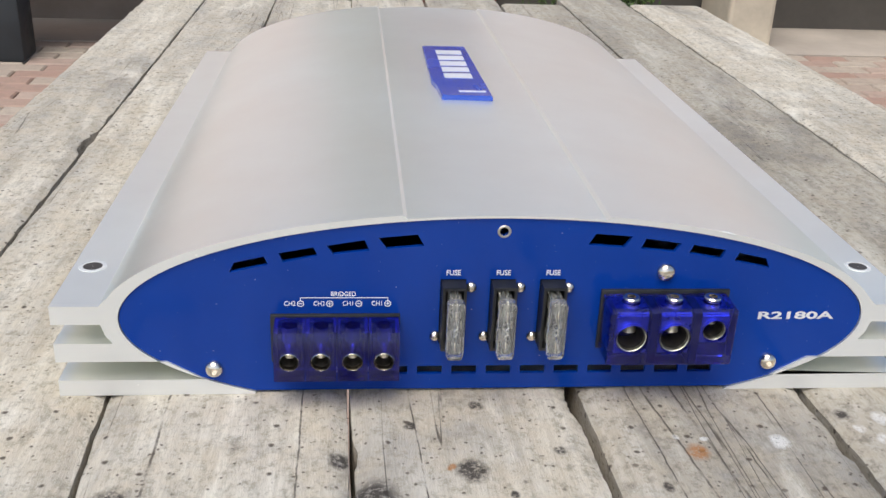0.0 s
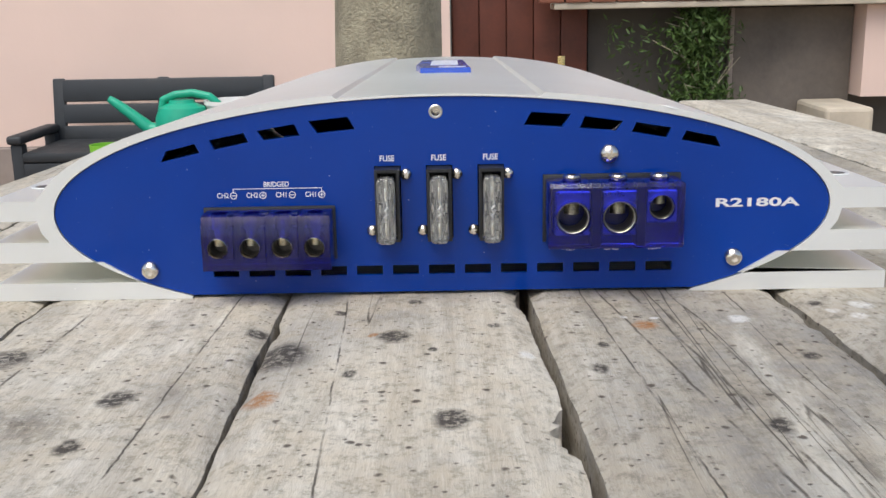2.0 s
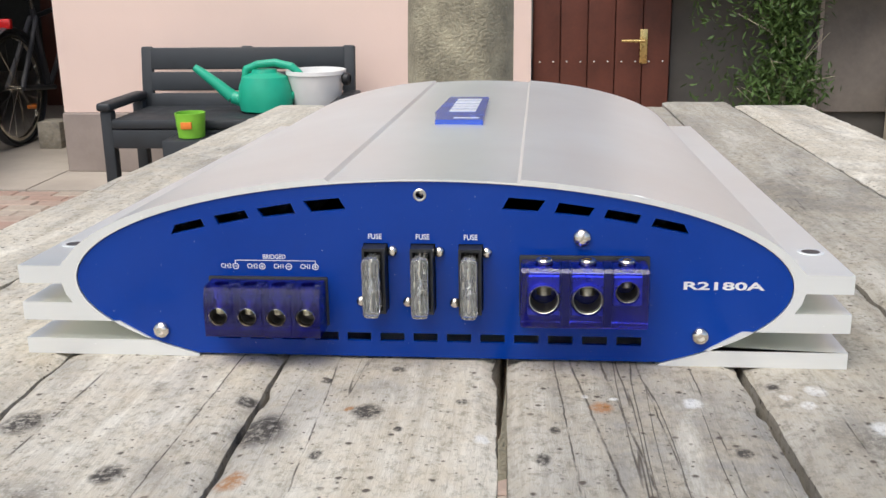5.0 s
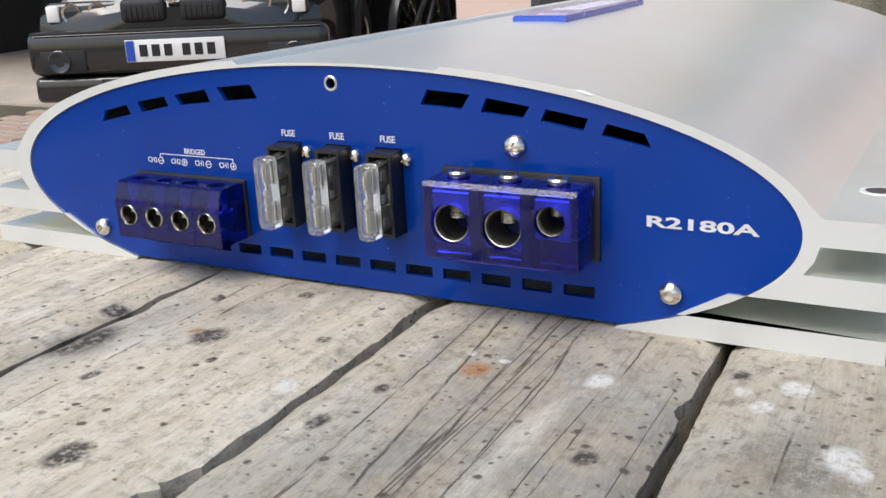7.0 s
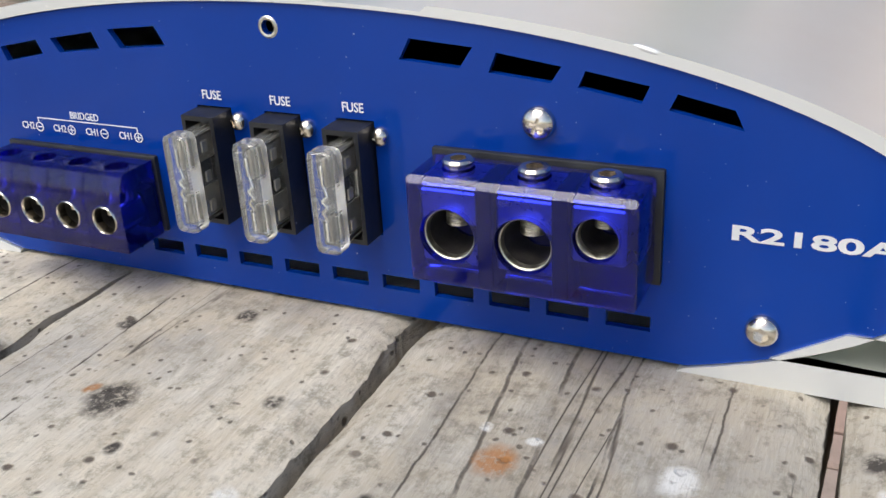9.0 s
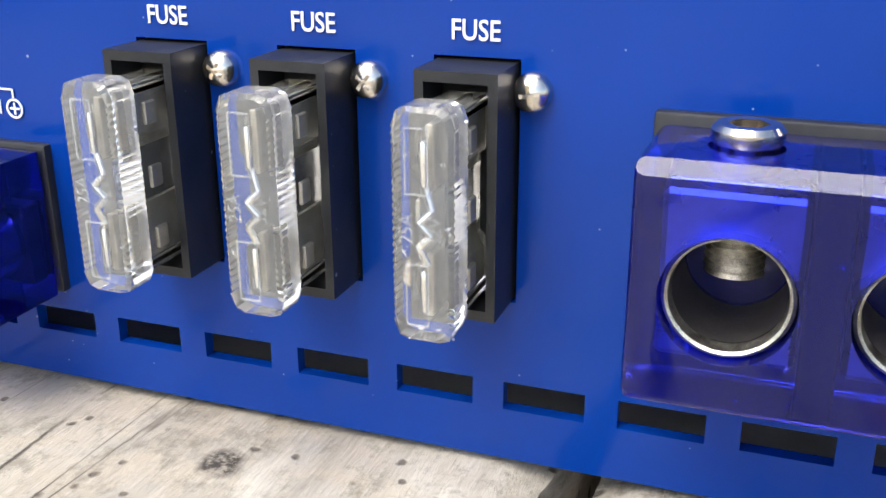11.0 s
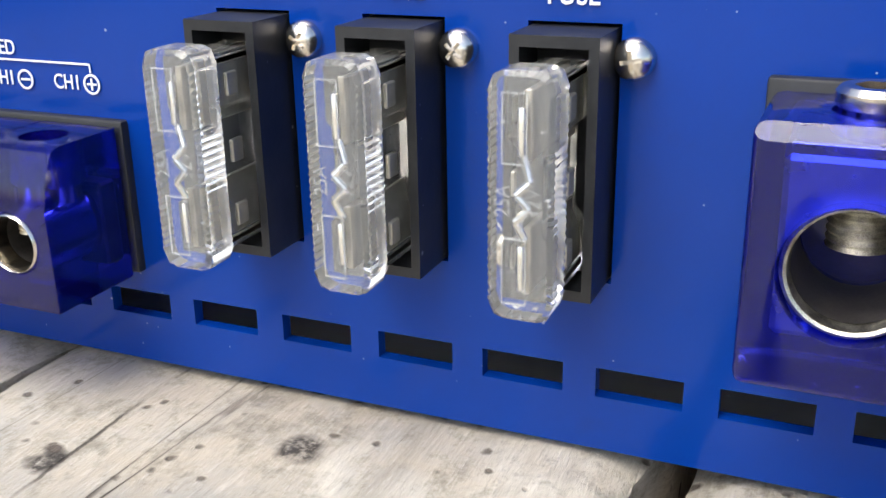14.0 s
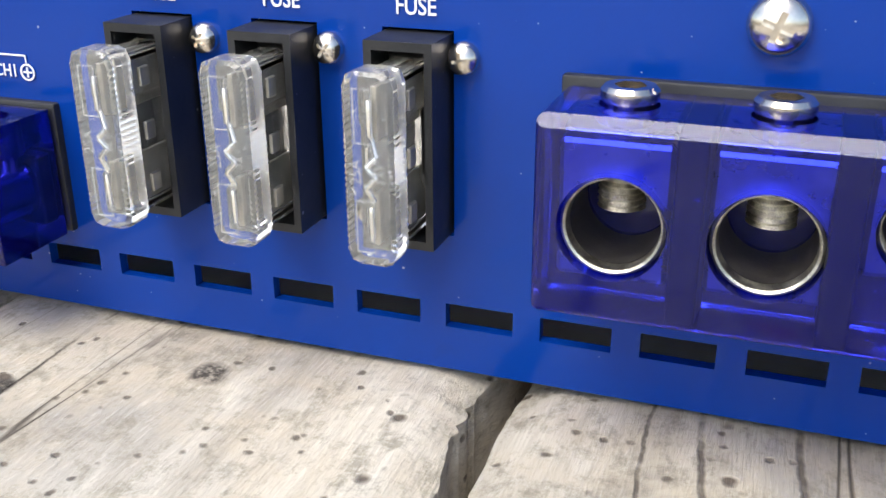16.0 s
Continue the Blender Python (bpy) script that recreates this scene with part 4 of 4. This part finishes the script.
def extrusion():
    """The finned aluminium body: an outline with the end panel's oval left open, drawn out along y."""
    a, b = 0.1165, 0.0345
    right = [(0.073, 0.0), (0.1305, 0.0), (0.1305, 0.0053), (0.0875, 0.0053), (0.0985, 0.0116), (0.1305, 0.0116), (0.1305, 0.0177), (0.1135, 0.0177), (0.1155, 0.0205), (0.1165, 0.0241), (0.1305, 0.0241), (0.1305, 0.0300), (0.1165, 0.0300), (0.1158, 0.0309)]
    arc = []
    t0 = math.asin((0.0325 - CZ) / b)
    n = 72
    for i in range(n + 1):
        t = t0 + (math.pi - 2 * t0) * i / n
        x, z = a * math.cos(t), CZ + b * math.sin(t)
        arc.append((x, z))
    top = []
    for x, z in arc:
        inside = -0.029 < x < 0.0305
        if top and inside != (-0.029 < top[-1][0] < 0.0305):
            xs = 0.0305 if x > -0.01 and top[-1][0] > 0 else -0.029
            zs = CZ + b * math.sqrt(1 - (xs / a) ** 2)
            pair = [(xs + 0.0003, zs), (xs - 0.0009, zs - 0.0011)]
            if xs < 0:
                pair = [(xs + 0.0009, zs - 0.0011), (xs - 0.0003, zs)]
            top += pair
        top.append((x, z - 0.0011) if inside else (x, z))
    left = [(-x, z) for x, z in reversed(right)]
    pa, pb = 0.1122, 0.0327
    t1 = math.asin((CZ - 0.0008) / pb)
    inner = []
    for i in range(81):
        t = -math.pi + t1 - (math.pi - 2 * t1 + 0) * 0
        ang = math.pi + t1 - (math.pi + 2 * t1) * i / 80
        inner.append((0.0008 + pa * math.cos(ang), CZ + pb * math.sin(ang)))
    outline = right + top + left + inner
    bm = slab([outline], -0.0006, LENGTH)
    return bm


body = part("heatsink_body", extrusion(), ALU, amp, "satin silver aluminium body with side fins")
body.data.materials.append(ALU_CUT)
for f in body.data.polygons:
    if abs(f.normal.y) > 0.9:
        f.material_index = 1
part("base_plate", boxed(-0.0725, 0.0725, 0.003, LENGTH, 0.0002, 0.0009), ALU_CUT, amp)
for s in (-1, 1):
    part("mount_rim", lathe(bmesh.new(), [(0.0042, -0.0002), (0.0042, 0.00005), (0.0030, 0.00008), (0.0029, -0.0002)], 24, 'Z', (s * 0.1245, 0.028, 0.0301)), ALU_CUT, amp)
    # no hole is cut: a flat disc carries the hole's shade as colour
    part("mount_slot", lathe(bmesh.new(), [(0.0030, 0.0), (0.0030, 0.00006), (0.0001, 0.00006)], 20, 'Z', (s * 0.1245, 0.028, 0.0301)), DARK_STEEL, amp, "flat dark disc for the shaded mounting hole")


chipb = bmesh.new()
bmesh.ops.create_icosphere(chipb, subdivisions=2, radius=1.0, matrix=pose(0.0665, -0.0002, 0.0536, 0, 16, 0) @ Matrix.Diagonal((0.0026, 0.0006, 0.0005, 1)))
part("bent_edge", chipb, ALU_CUT, amp, "bright dented spot on the rim")


def panel_outline(shrink=0.0):
    a, b = 0.1120 - shrink, 0.0325 - shrink
    t1 = math.asin((CZ - 0.001) / b)
    return [(0.0008 + a * math.cos(-t1 + (math.pi + 2 * t1) * i / 110), CZ + b * math.sin(-t1 + (math.pi + 2 * t1) * i / 110)) for i in range(111)]


UPPER = [((-0.0775, 0.0438), (-0.0690, 0.0458), (-0.0678, 0.0432), (-0.0790, 0.0407)), ((-0.0648, 0.0468), (-0.0548, 0.0487), (-0.0536, 0.0460), (-0.0636, 0.0440)),
         ((-0.0510, 0.0492), (-0.0402, 0.0510), (-0.0388, 0.0477), (-0.0492, 0.0465)), ((-0.0362, 0.0517), (-0.0250, 0.0528), (-0.0230, 0.0492), (-0.0338, 0.0482))]
FUSES = [-0.0141 + 0.0148 * i for i in range(3)]
holes = []
for q in UPPER:
    holes.append(list(q))
    holes.append([(0.0020 - x, z + 0.0004 - 0.021 * (x + 0.023)) for x, z in reversed(q)])
for k in range(13):
    xr = -0.0270 + 0.01058 * (k - 3)
    holes.append([(xr - 0.0076, 0.0062), (xr, 0.0062), (xr, 0.0090), (xr - 0.0076, 0.0090)])
for x in FUSES:
    holes.append([(x - 0.0038, 0.0170), (x + 0.0038, 0.0170), (x + 0.0038, 0.0385), (x - 0.0038, 0.0385)])
holes.append(circle(0.0, 0.0538, 0.0013, 16))
panel = part("end_panel", slab([panel_outline()] + holes, 0.0, 0.0014), BLUE, amp, "glossy royal blue oval end panel with vents", smooth=False)
part("rear_panel", slab([panel_outline(0.0002)], LENGTH - 0.003, LENGTH - 0.001), BLUE, amp, smooth=False)
# tray behind the vents, in the near-black shade colour
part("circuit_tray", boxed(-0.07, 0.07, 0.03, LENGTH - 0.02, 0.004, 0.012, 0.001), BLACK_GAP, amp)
part("hole_rim", lathe(bmesh.new(), [(0.0013, 0.0008), (0.0013, -0.0001), (0.0017, -0.0002), (0.0020, 0.0)], 24, 'Y', (0.0, 0.0, 0.0538)), ZINC, amp, "bare metal ring of an empty screw hole")
part("threaded_insert", tube(bmesh.new(), (0.0, 0.004, 0.0538), (0.0, 0.012, 0.0538), 0.0016, 16), CHROME, amp)


def screw_mesh(name, r, h, drive):
    dome = [(r * math.cos(a), -h * (0.18 + 0.82 * math.sin(a))) for a in [math.pi / 2 * k / 9 for k in range(9)]]
    bm = lathe(bmesh.new(), [(0.0001, 0.0002), (r * 0.97, 0.0002), (r, -h * 0.06)] + dome + [(r * 0.04, -h)], 36, 'Y')
    bmesh.ops.holes_fill(bm, edges=bm.edges[:])
    if drive == "hex":
        cutter = bmesh.new()
        tube(cutter, (0, -h * 1.5, 0), (0, -h * 0.35, 0), r * 0.48, 6)
        bm = cut(bm, cutter)
    else:
        k = r * 0.10
        e = r * 0.50
        plus = [(e, -k), (e, k), (k, k), (k, e), (-k, e), (-k, k), (-e, k), (-e, -k), (-k, -k), (-k, -e), (k, -e), (k, -k)]
        bm = cut(bm, slab([plus], -h * 1.5, -h * 0.62))
    ob = part(name, bm, CHROME, amp)
    return ob


s_hex = screw_mesh("panel_screw", 0.0027, 0.0023, "hex")
s_hex.matrix_basis = pose(-0.0848, 0, 0.0088)
share("panel_screw", s_hex.data, amp, pose(0.0860, 0, 0.0100, 0, 25, 0))
s_big = screw_mesh("terminal_screw", 0.0028, 0.0023, "cross")
s_big.matrix_basis = pose(0.0493, 0, 0.0409, 0, 20, 0)
s_small = screw_mesh("fuse_screw", 0.0017, 0.0017, "cross")
s_small.matrix_basis = pose(-0.0088, 0, 0.0361, 0, 30, 0)
for i, x in enumerate(FUSES):
    if i:
        share("fuse_screw", s_small.data, amp, pose(-0.0088 + 0.0146 * i, 0, 0.0361 - 0.0001 * i, 0, 40 * i, 0))
    share("fuse_screw", s_small.data, amp, pose(-0.0190 + 0.0147 * i, 0, 0.0197 - 0.0001 * i, 0, 15 + 35 * i, 0))


# white print on the panel
def print_on(text, x, z, size, stretch=1.0, weight=0.0, material=None, align='CENTER'):
    return lettering("lettering", text, material or WHITE_INK, panel, pose(x, -0.00012, z, 90, 0, 0), size, stretch, weight, 0.00005, align)


for x in FUSES:
    print_on("FUSE", x - 0.0001, 0.0406, 0.0024, 0.85, 0.00002)
print_on("BRIDGED", -0.0463, 0.0337, 0.0021, 0.85, 0.00001)
SIGNS = [(-0.0588, "CH2", 0), (-0.0503, "CH2", 1), (-0.0418, "CH1", 0), (-0.0333, "CH1", 1)]
for x, word, plus in SIGNS:
    print_on(word, x - 0.0031, 0.0306, 0.0021, 0.85, 0.00001)
    ring = bmesh.new()
    lathe(ring, [(0.0008, -0.0001), (0.00102, -0.0001), (0.00102, 0.0), (0.0008, 0.0)], 24, 'Y', (x, -0.0001, 0.0306))
    box(ring, x - 0.0006, x + 0.0006, -0.00018, -0.00008, 0.0305, 0.0307)
    if plus:
        box(ring, x - 0.0001, x + 0.0001, -0.00019, -0.00009, 0.0300, 0.0312)
    part("polarity_sign", ring, WHITE_INK, panel, smooth=False)
br = bmesh.new()
box(br, -0.0589, -0.0332, -0.00018, -0.00008, 0.03245, 0.03263)
box(br, -0.0589, -0.05872, -0.00019, -0.00009, 0.0317, 0.03263)
box(br, -0.03338, -0.0332, -0.00019, -0.00009, 0.0317, 0.03263)
part("bracket_line", br, WHITE_INK, panel, smooth=False)
print_on("R2180A", 0.0920, 0.0260, 0.0034, 2.18, 0.00009, SILVER_INK)
for x, w in ((0.038, "+12V"), (0.0505, "GND"), (0.063, "REM")):
    print_on(w, x, 0.0133, 0.0021, 0.95, 0.00001)


# ---- terminals ----
def bore(parent, x, y, z, r, depth, metal, lip):
    """A metal barrel with a worn rim and a clamping screw inside."""
    b = part("barrel", lathe(bmesh.new(), [(r * 1.155, depth), (r * 1.155, 0.0007), (r * 1.13, 0.0002), (r * 1.07, 0.0), (r * 1.02, 0.0002), (r, 0.0010), (r, depth)], 40, 'Y', (x, y, z)), metal, parent, "worn nickel-plated wire barrel")
    # the bore goes dark past the lip: depth shade by colour
    part("bore", lathe(bmesh.new(), [(r * 0.985, lip), (r * 0.985, depth - 0.0004), (0.0001, depth - 0.0004)], 32, 'Y', (x, y, z)), DARK_STEEL, b, "dusty inside of the barrel, its shade put into the colour")
    th = []
    n = 12
    top = r * 0.99
    bot = r * 0.15
    for i in range(n + 1):
        h = top + (bot - top) * i / n
        th.append((r * (0.47 if i % 2 else 0.53), h))
    th = [(0.0001, top)] + th + [(r * 0.35, bot - 0.0002), (0.0001, bot - 0.0002)]
    part("clamp_screw", lathe(bmesh.new(), th, 20, 'Z', (x, y + depth * 0.42, z)), BRASS_WORN, b)


def set_screw(parent, x, y, z, r):
    bm = lathe(bmesh.new(), [(0.0001, -0.004), (r * 0.82, -0.004), (r * 0.9, -0.0004), (r, 0.0), (r, 0.0007), (r * 0.86, 0.0011), (0.0001, 0.0011)], 28, 'Z', (x, y, z))
    c = bmesh.new()
    tube(c, (x, y, z - 0.0008), (x, y, z + 0.003), r * 0.56, 6)
    s = part("set_screw", cut(bm, c), CHROME, parent, "chrome hex socket screw")
    return s


def terminal_body(x0, x1, yf, z0, z1):
    """A block with small rounded edges and a flat chamfer along its top front edge."""
    wedge, c = bmesh.new(), 0.0011
    near = [wedge.verts.new((x0 - 0.002, y, z)) for y, z in ((yf - 0.001, z1 - c - 0.001), (yf + c + 0.001, z1 + 0.001), (yf - 0.001, z1 + 0.001))]
    away = [wedge.verts.new((x1 + 0.002, v.co.y, v.co.z)) for v in near]
    wedge.faces.new(near)
    wedge.faces.new(away)
    for k in range(3):
        n = (k + 1) % 3
        wedge.faces.new((near[k], near[n], away[n], away[k]))
    return cut(boxed(x0, x1, yf, -0.0011, z0, z1, 0.0008, 3), wedge)


def power_terminal():
    x0, x1, z0, z1, yf = 0.0309, 0.0688, 0.0160, 0.0345, -0.0126
    base = part("terminal_base", boxed(0.0304, 0.0698, -0.0010, 0.0005, 0.0155, 0.0353, 0.0003), DUSTY_BLACK, amp)
    spots = [(0.0379, 0.0248, 0.0041), (0.0508, 0.0248, 0.0041), (0.0624, 0.0275, 0.0031)]
    cutters = []
    for x, z, r in spots:
        c = bmesh.new()
        tube(c, (x, yf - 0.002, z), (x, -0.003, z), r * 1.17, 40)
        cutters.append(c)
        c = bmesh.new()
        tube(c, (x, -0.0067, z1 + 0.002), (x, -0.0067, z1 - 0.003), 0.0027, 28)
        cutters.append(c)
    block = part("power_terminal_block", cut(terminal_body(x0, x1, yf, z0, z1), *cutters), ACRYLIC, amp, "translucent blue terminal block with three openings")
    for xd in (0.0443, 0.0567):
        part("divider", boxed(xd - 0.0013, xd + 0.0013, yf + 0.0005, -0.0022, z0 + 0.0006, z1 - 0.0010, 0.0002, 1), BLACK_PLASTIC, block)
    for (x, z, r), w in zip(spots, (0.0098, 0.0098, 0.0086)):
        core = cut(boxed(x - w / 2, x + w / 2, yf + 0.0022, -0.0022, z - w * 0.52, z1 - 0.0022, 0.0004, 1), tube(bmesh.new(), (x, yf, z), (x, 0.002, z), r * 1.17, 32))
        part("metal_core", core, ZINC, block, "metal clamp body inside the block")
        bore(block, x, yf + 0.0010, z, r, 0.0100, BRASS_WORN, 0.0014)
        set_screw(block, x, -0.0067, z1 + 0.0006, 0.0026)


power_terminal()


def speaker_terminal():
    z0, z1, yf = 0.0113, 0.0268, -0.0120
    part("terminal_base", boxed(-0.0677, -0.0296, -0.0010, 0.0005, 0.0114, 0.0273, 0.0003), DUSTY_BLACK, amp)
    w = 0.0091
    for i in range(4):
        xc = -0.0618 + w * i
        zh = 0.0178
        c1 = tube(bmesh.new(), (xc, yf - 0.002, zh), (xc, -0.003, zh), 0.0031, 32)
        c2 = tube(bmesh.new(), (xc, -0.0062, z1 + 0.002), (xc, -0.0062, z1 - 0.0045), 0.0023, 24)
        bm = bmesh.new()
        # a block whose front steps back towards the top
        pro = [(yf, z0), (yf, z0 + 0.0098), (yf + 0.0008, z1 - 0.0024), (yf + 0.0018, z1 - 0.0004), (yf + 0.0030, z1), (-0.0015, z1), (-0.0015, z0)]
        lo = [bm.verts.new((xc - w / 2 + 0.0001, y, z)) for y, z in pro]
        hi = [bm.verts.new((xc + w / 2 - 0.0001, y, z)) for y, z in pro]
        bm.faces.new(lo)
        bm.faces.new(hi)
        for k in range(len(pro)):
            n = (k + 1) % len(pro)
            bm.faces.new((lo[k], lo[n], hi[n], hi[k]))
        blk = part("speaker_terminal", cut(bm, c1, c2), ACRYLIC_DARK, amp, "translucent dark blue speaker terminal")
        part("metal_core", boxed(xc - 0.0035, xc + 0.0035, yf + 0.0078, -0.0018, z0 + 0.002, z1 - 0.005, 0.0003, 1), DARK_STEEL, blk)
        bore(blk, xc, yf - 0.0003, zh, 0.0026, 0.0075, CHROME, 0.0022)
        set_screw(blk, xc, -0.0062, z1 - 0.0032, 0.0018)


speaker_terminal()


# ---- fuses ----
def fuse_and_holder(x):
    z0, z1, yh = 0.0173, 0.0382, -0.0054
    outer = [(x - 0.0035, z0), (x + 0.0035, z0), (x + 0.0035, z1), (x - 0.0035, z1)]
    inner = [(x - 0.0027, z0 + 0.0009), (x + 0.0027, z0 + 0.0009), (x + 0.0027, z1 - 0.0009), (x - 0.0027, z1 - 0.0009)]
    h = part("fuse_holder", slab([outer, inner], yh, 0.004), DUSTY_BLACK, amp, "black plastic fuse holder", smooth=False)
    # socket depth darkened by the same shade colour
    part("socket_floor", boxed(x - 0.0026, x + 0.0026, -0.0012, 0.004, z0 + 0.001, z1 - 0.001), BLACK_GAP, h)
    # body: a rounded head plate, ribbed on its long sides, on a narrower stem
    f0, f1, yf = 0.0183, 0.0369, -0.0129
    hw, ch = 0.0025, 0.0012
    head = []
    n = 52
    for k in range(n + 1):
        z = f0 + ch + (f1 - f0 - 2 * ch) * k / n
        head.append((x + hw + (0.00006 if k % 2 else -0.00006), z))
    head += [(x + hw - 0.0004, f1 - 0.0003), (x + hw - 0.0012, f1), (x - hw + 0.0012, f1), (x - hw + 0.0004, f1 - 0.0003)]
    for k in range(n, -1, -1):
        z = f0 + ch + (f1 - f0 - 2 * ch) * k / n
        head.append((x - hw - (0.00006 if k % 2 else -0.00006), z))
    head += [(x - hw + 0.0004, f0 + 0.0003), (x - hw + 0.0012, f0), (x + hw - 0.0012, f0), (x + hw - 0.0004, f0 + 0.0003)]
    bm = slab([head], yf + 0.0004, yf + 0.0034)
    zc0 = (f0 + f1) / 2
    small = [(x + (hx - x) * 0.86, zc0 + (hz - zc0) * 0.962) for hx, hz in head]
    back = [v for v in bm.verts if v.co.y < yf + 0.001]
    bmesh.ops.delete(bm, geom=[fc for fc in bm.faces if all(v.co.y < yf + 0.001 for v in fc.verts)], context='FACES_ONLY')
    outer_v = [min(back, key=lambda v: (v.co.x - hx) ** 2 + (v.co.z - hz) ** 2) for hx, hz in head]
    inner_v = [bm.verts.new((sx, yf, sz)) for sx, sz in small]
    for k in range(len(head)):
        n2 = (k + 1) % len(head)
        bm.faces.new((outer_v[k], outer_v[n2], inner_v[n2], inner_v[k]))
    bm.faces.new(inner_v)
    fz = part("fuse", bm, CLEAR, amp, "clear plastic blade fuse", smooth=False)
    stem = slab([[(x - 0.0018, f0 + 0.0009), (x + 0.0018, f0 + 0.0009), (x + 0.0018, f0 + 0.0052), (x + 0.0010, f0 + 0.0060), (x + 0.0010, f1 - 0.0060), (x + 0.0018, f1 - 0.0052), (x + 0.0018, f1 - 0.0009), (x - 0.0018, f1 - 0.0009), (x - 0.0018, f1 - 0.0052), (x - 0.0010, f1 - 0.0060), (x - 0.0010, f0 + 0.0060), (x - 0.0018, f0 + 0.0052)]], yf + 0.0035, yh + 0.0035)
    part("fuse_stem", stem, CLEAR, fz, smooth=False)
    for zc, d in ((f0 + 0.0042, 1), (f1 - 0.0042, -1)):
        part("blade", boxed(x - 0.0002, x + 0.0004, yf + 0.0024, yf + 0.0027, zc - 0.0025, zc + 0.0027, 0.0001, 1), FUSE_METAL, fz, "dull zinc contact blade")
        part("test_tip", boxed(x - 0.0004, x + 0.0002, yf + 0.0008, yf + 0.0019, zc - 0.0020, zc + 0.0016, 0.0002, 2), FUSE_TIP, fz, "bright bent contact tip")
        part("prong", boxed(x - 0.0003, x + 0.0003, yf + 0.0026, -0.0013, zc - 0.0026, zc + 0.0026, 0.0001, 1), FUSE_METAL, fz)
    for zc in (f0 + 0.0036, zc0, f1 - 0.0036):
        for s in (-1, 1):
            part("contact_window", boxed(x + s * 0.0019 - 0.0002, x + s * 0.0019 + 0.0002, yf + 0.0052, yf + 0.0068, zc - 0.0010, zc + 0.0010, 0.0001, 1), FUSE_METAL, fz)
    for zc in (f0 + 0.0015, f1 - 0.0015):
        part("rail", boxed(x + 0.0012, x + 0.0018, yf + 0.0036, yh + 0.003, zc - 0.0003, zc + 0.0003, 0.0001, 1), FUSE_METAL, fz)
    el = bmesh.new()
    pts = [Vector((x + 0.0001, yf + 0.0014, f0 + 0.0062)), Vector((x - 0.0005, yf + 0.0010, f0 + 0.0076)), Vector((x + 0.0005, yf + 0.0010, f0 + 0.0086)), Vector((x - 0.0004, yf + 0.0009, f0 + 0.0096)), Vector((x + 0.0006, yf + 0.0010, f0 + 0.0106)), Vector((x, yf + 0.0014, f1 - 0.0062))]
    for p, q in zip(pts, pts[1:]):
        tube(el, p, q, 0.00034, 10)
    part("fuse_wire", el, FUSE_TIP, fz, "bright bent fuse wire")
    # raised frames round the two contact tips on the head, milky to read as highlights
    for zc in (f0 + 0.0040, f1 - 0.0040):
        o = [(x - 0.0013, zc - 0.0026), (x + 0.0006, zc - 0.0026), (x + 0.0006, zc + 0.0026), (x - 0.0013, zc + 0.0026)]
        i = [(x - 0.0012, zc - 0.00245), (x + 0.0005, zc - 0.00245), (x + 0.0005, zc + 0.00245), (x - 0.0012, zc + 0.00245)]
        part("raised_frame", slab([o, i], yf - 0.00012, yf - 0.00001), EMBOSS_GLINT, fz, smooth=False)
    # embossed ratings, whitened as if their edges caught the light
    for txt, dx in (("25A", -0.0012), ("32V", 0.0011)):
        lettering("lettering", txt, EMBOSS_GLINT, fz, Matrix.Translation((x + dx, yf - 0.00002, (f0 + f1) / 2)) @ pose(0, 0, 0, 90, 0, 0) @ pose(0, 0, 0, 0, 0, 90), 0.0017, 0.85, 0.0, 0.00004)


for fx in FUSES:
    fuse_and_holder(fx)


# ---- badge on the lid ----
def badge():
    z = 0.0591
    sk = 0.004
    pts = [(-0.0080, 0.129), (0.0125, 0.128), (0.0105, 0.224), (-0.0100, 0.224), (-0.0105, 0.155), (-0.0090, 0.146)]
    bm = bmesh.new()
    lo = [bm.verts.new((x, y, z - 0.0003)) for x, y in pts]
    hi = [bm.verts.new((x, y, z + 0.0018)) for x, y in pts]
    bm.faces.new(lo)
    bm.faces.new(hi)
    for i in range(len(pts)):
        j = (i + 1) % len(pts)
        bm.faces.new((lo[i], lo[j], hi[j], hi[i]))
    bmesh.ops.bevel(bm, geom=[e for e in bm.edges if all(v.co.z > z + 0.001 for v in e.verts)], offset=0.0004, segments=2, affect='EDGES')
    b = part("badge", bm, BADGE_BLUE, amp, "raised blue badge with pale marks", smooth=False)
    for i in range(5):
        y = 0.158 + i * 0.0118
        part("mark", boxed(-0.0045, 0.0075, y, y + 0.0082, z + 0.00182, z + 0.0020, 0.0), SILVER_INK, b)
    part("stripe", boxed(-0.0005, 0.0105, 0.134, 0.1362, z + 0.00182, z + 0.0020, 0.0), SILVER_INK, b)


badge()

SLOPE = Matrix(((1, 0, 0, 0), (0, 1, 0, 0), (0, FALL, 1, 0), (0, 0, 0, 1)))
for ob in amp.children_recursive:
    if ob.name.split(".")[0] in ("heatsink_body", "base_plate", "mount_rim", "mount_slot", "bent_edge", "rear_panel", "circuit_tray", "badge", "mark", "stripe"):
        ob.data.transform(SLOPE)
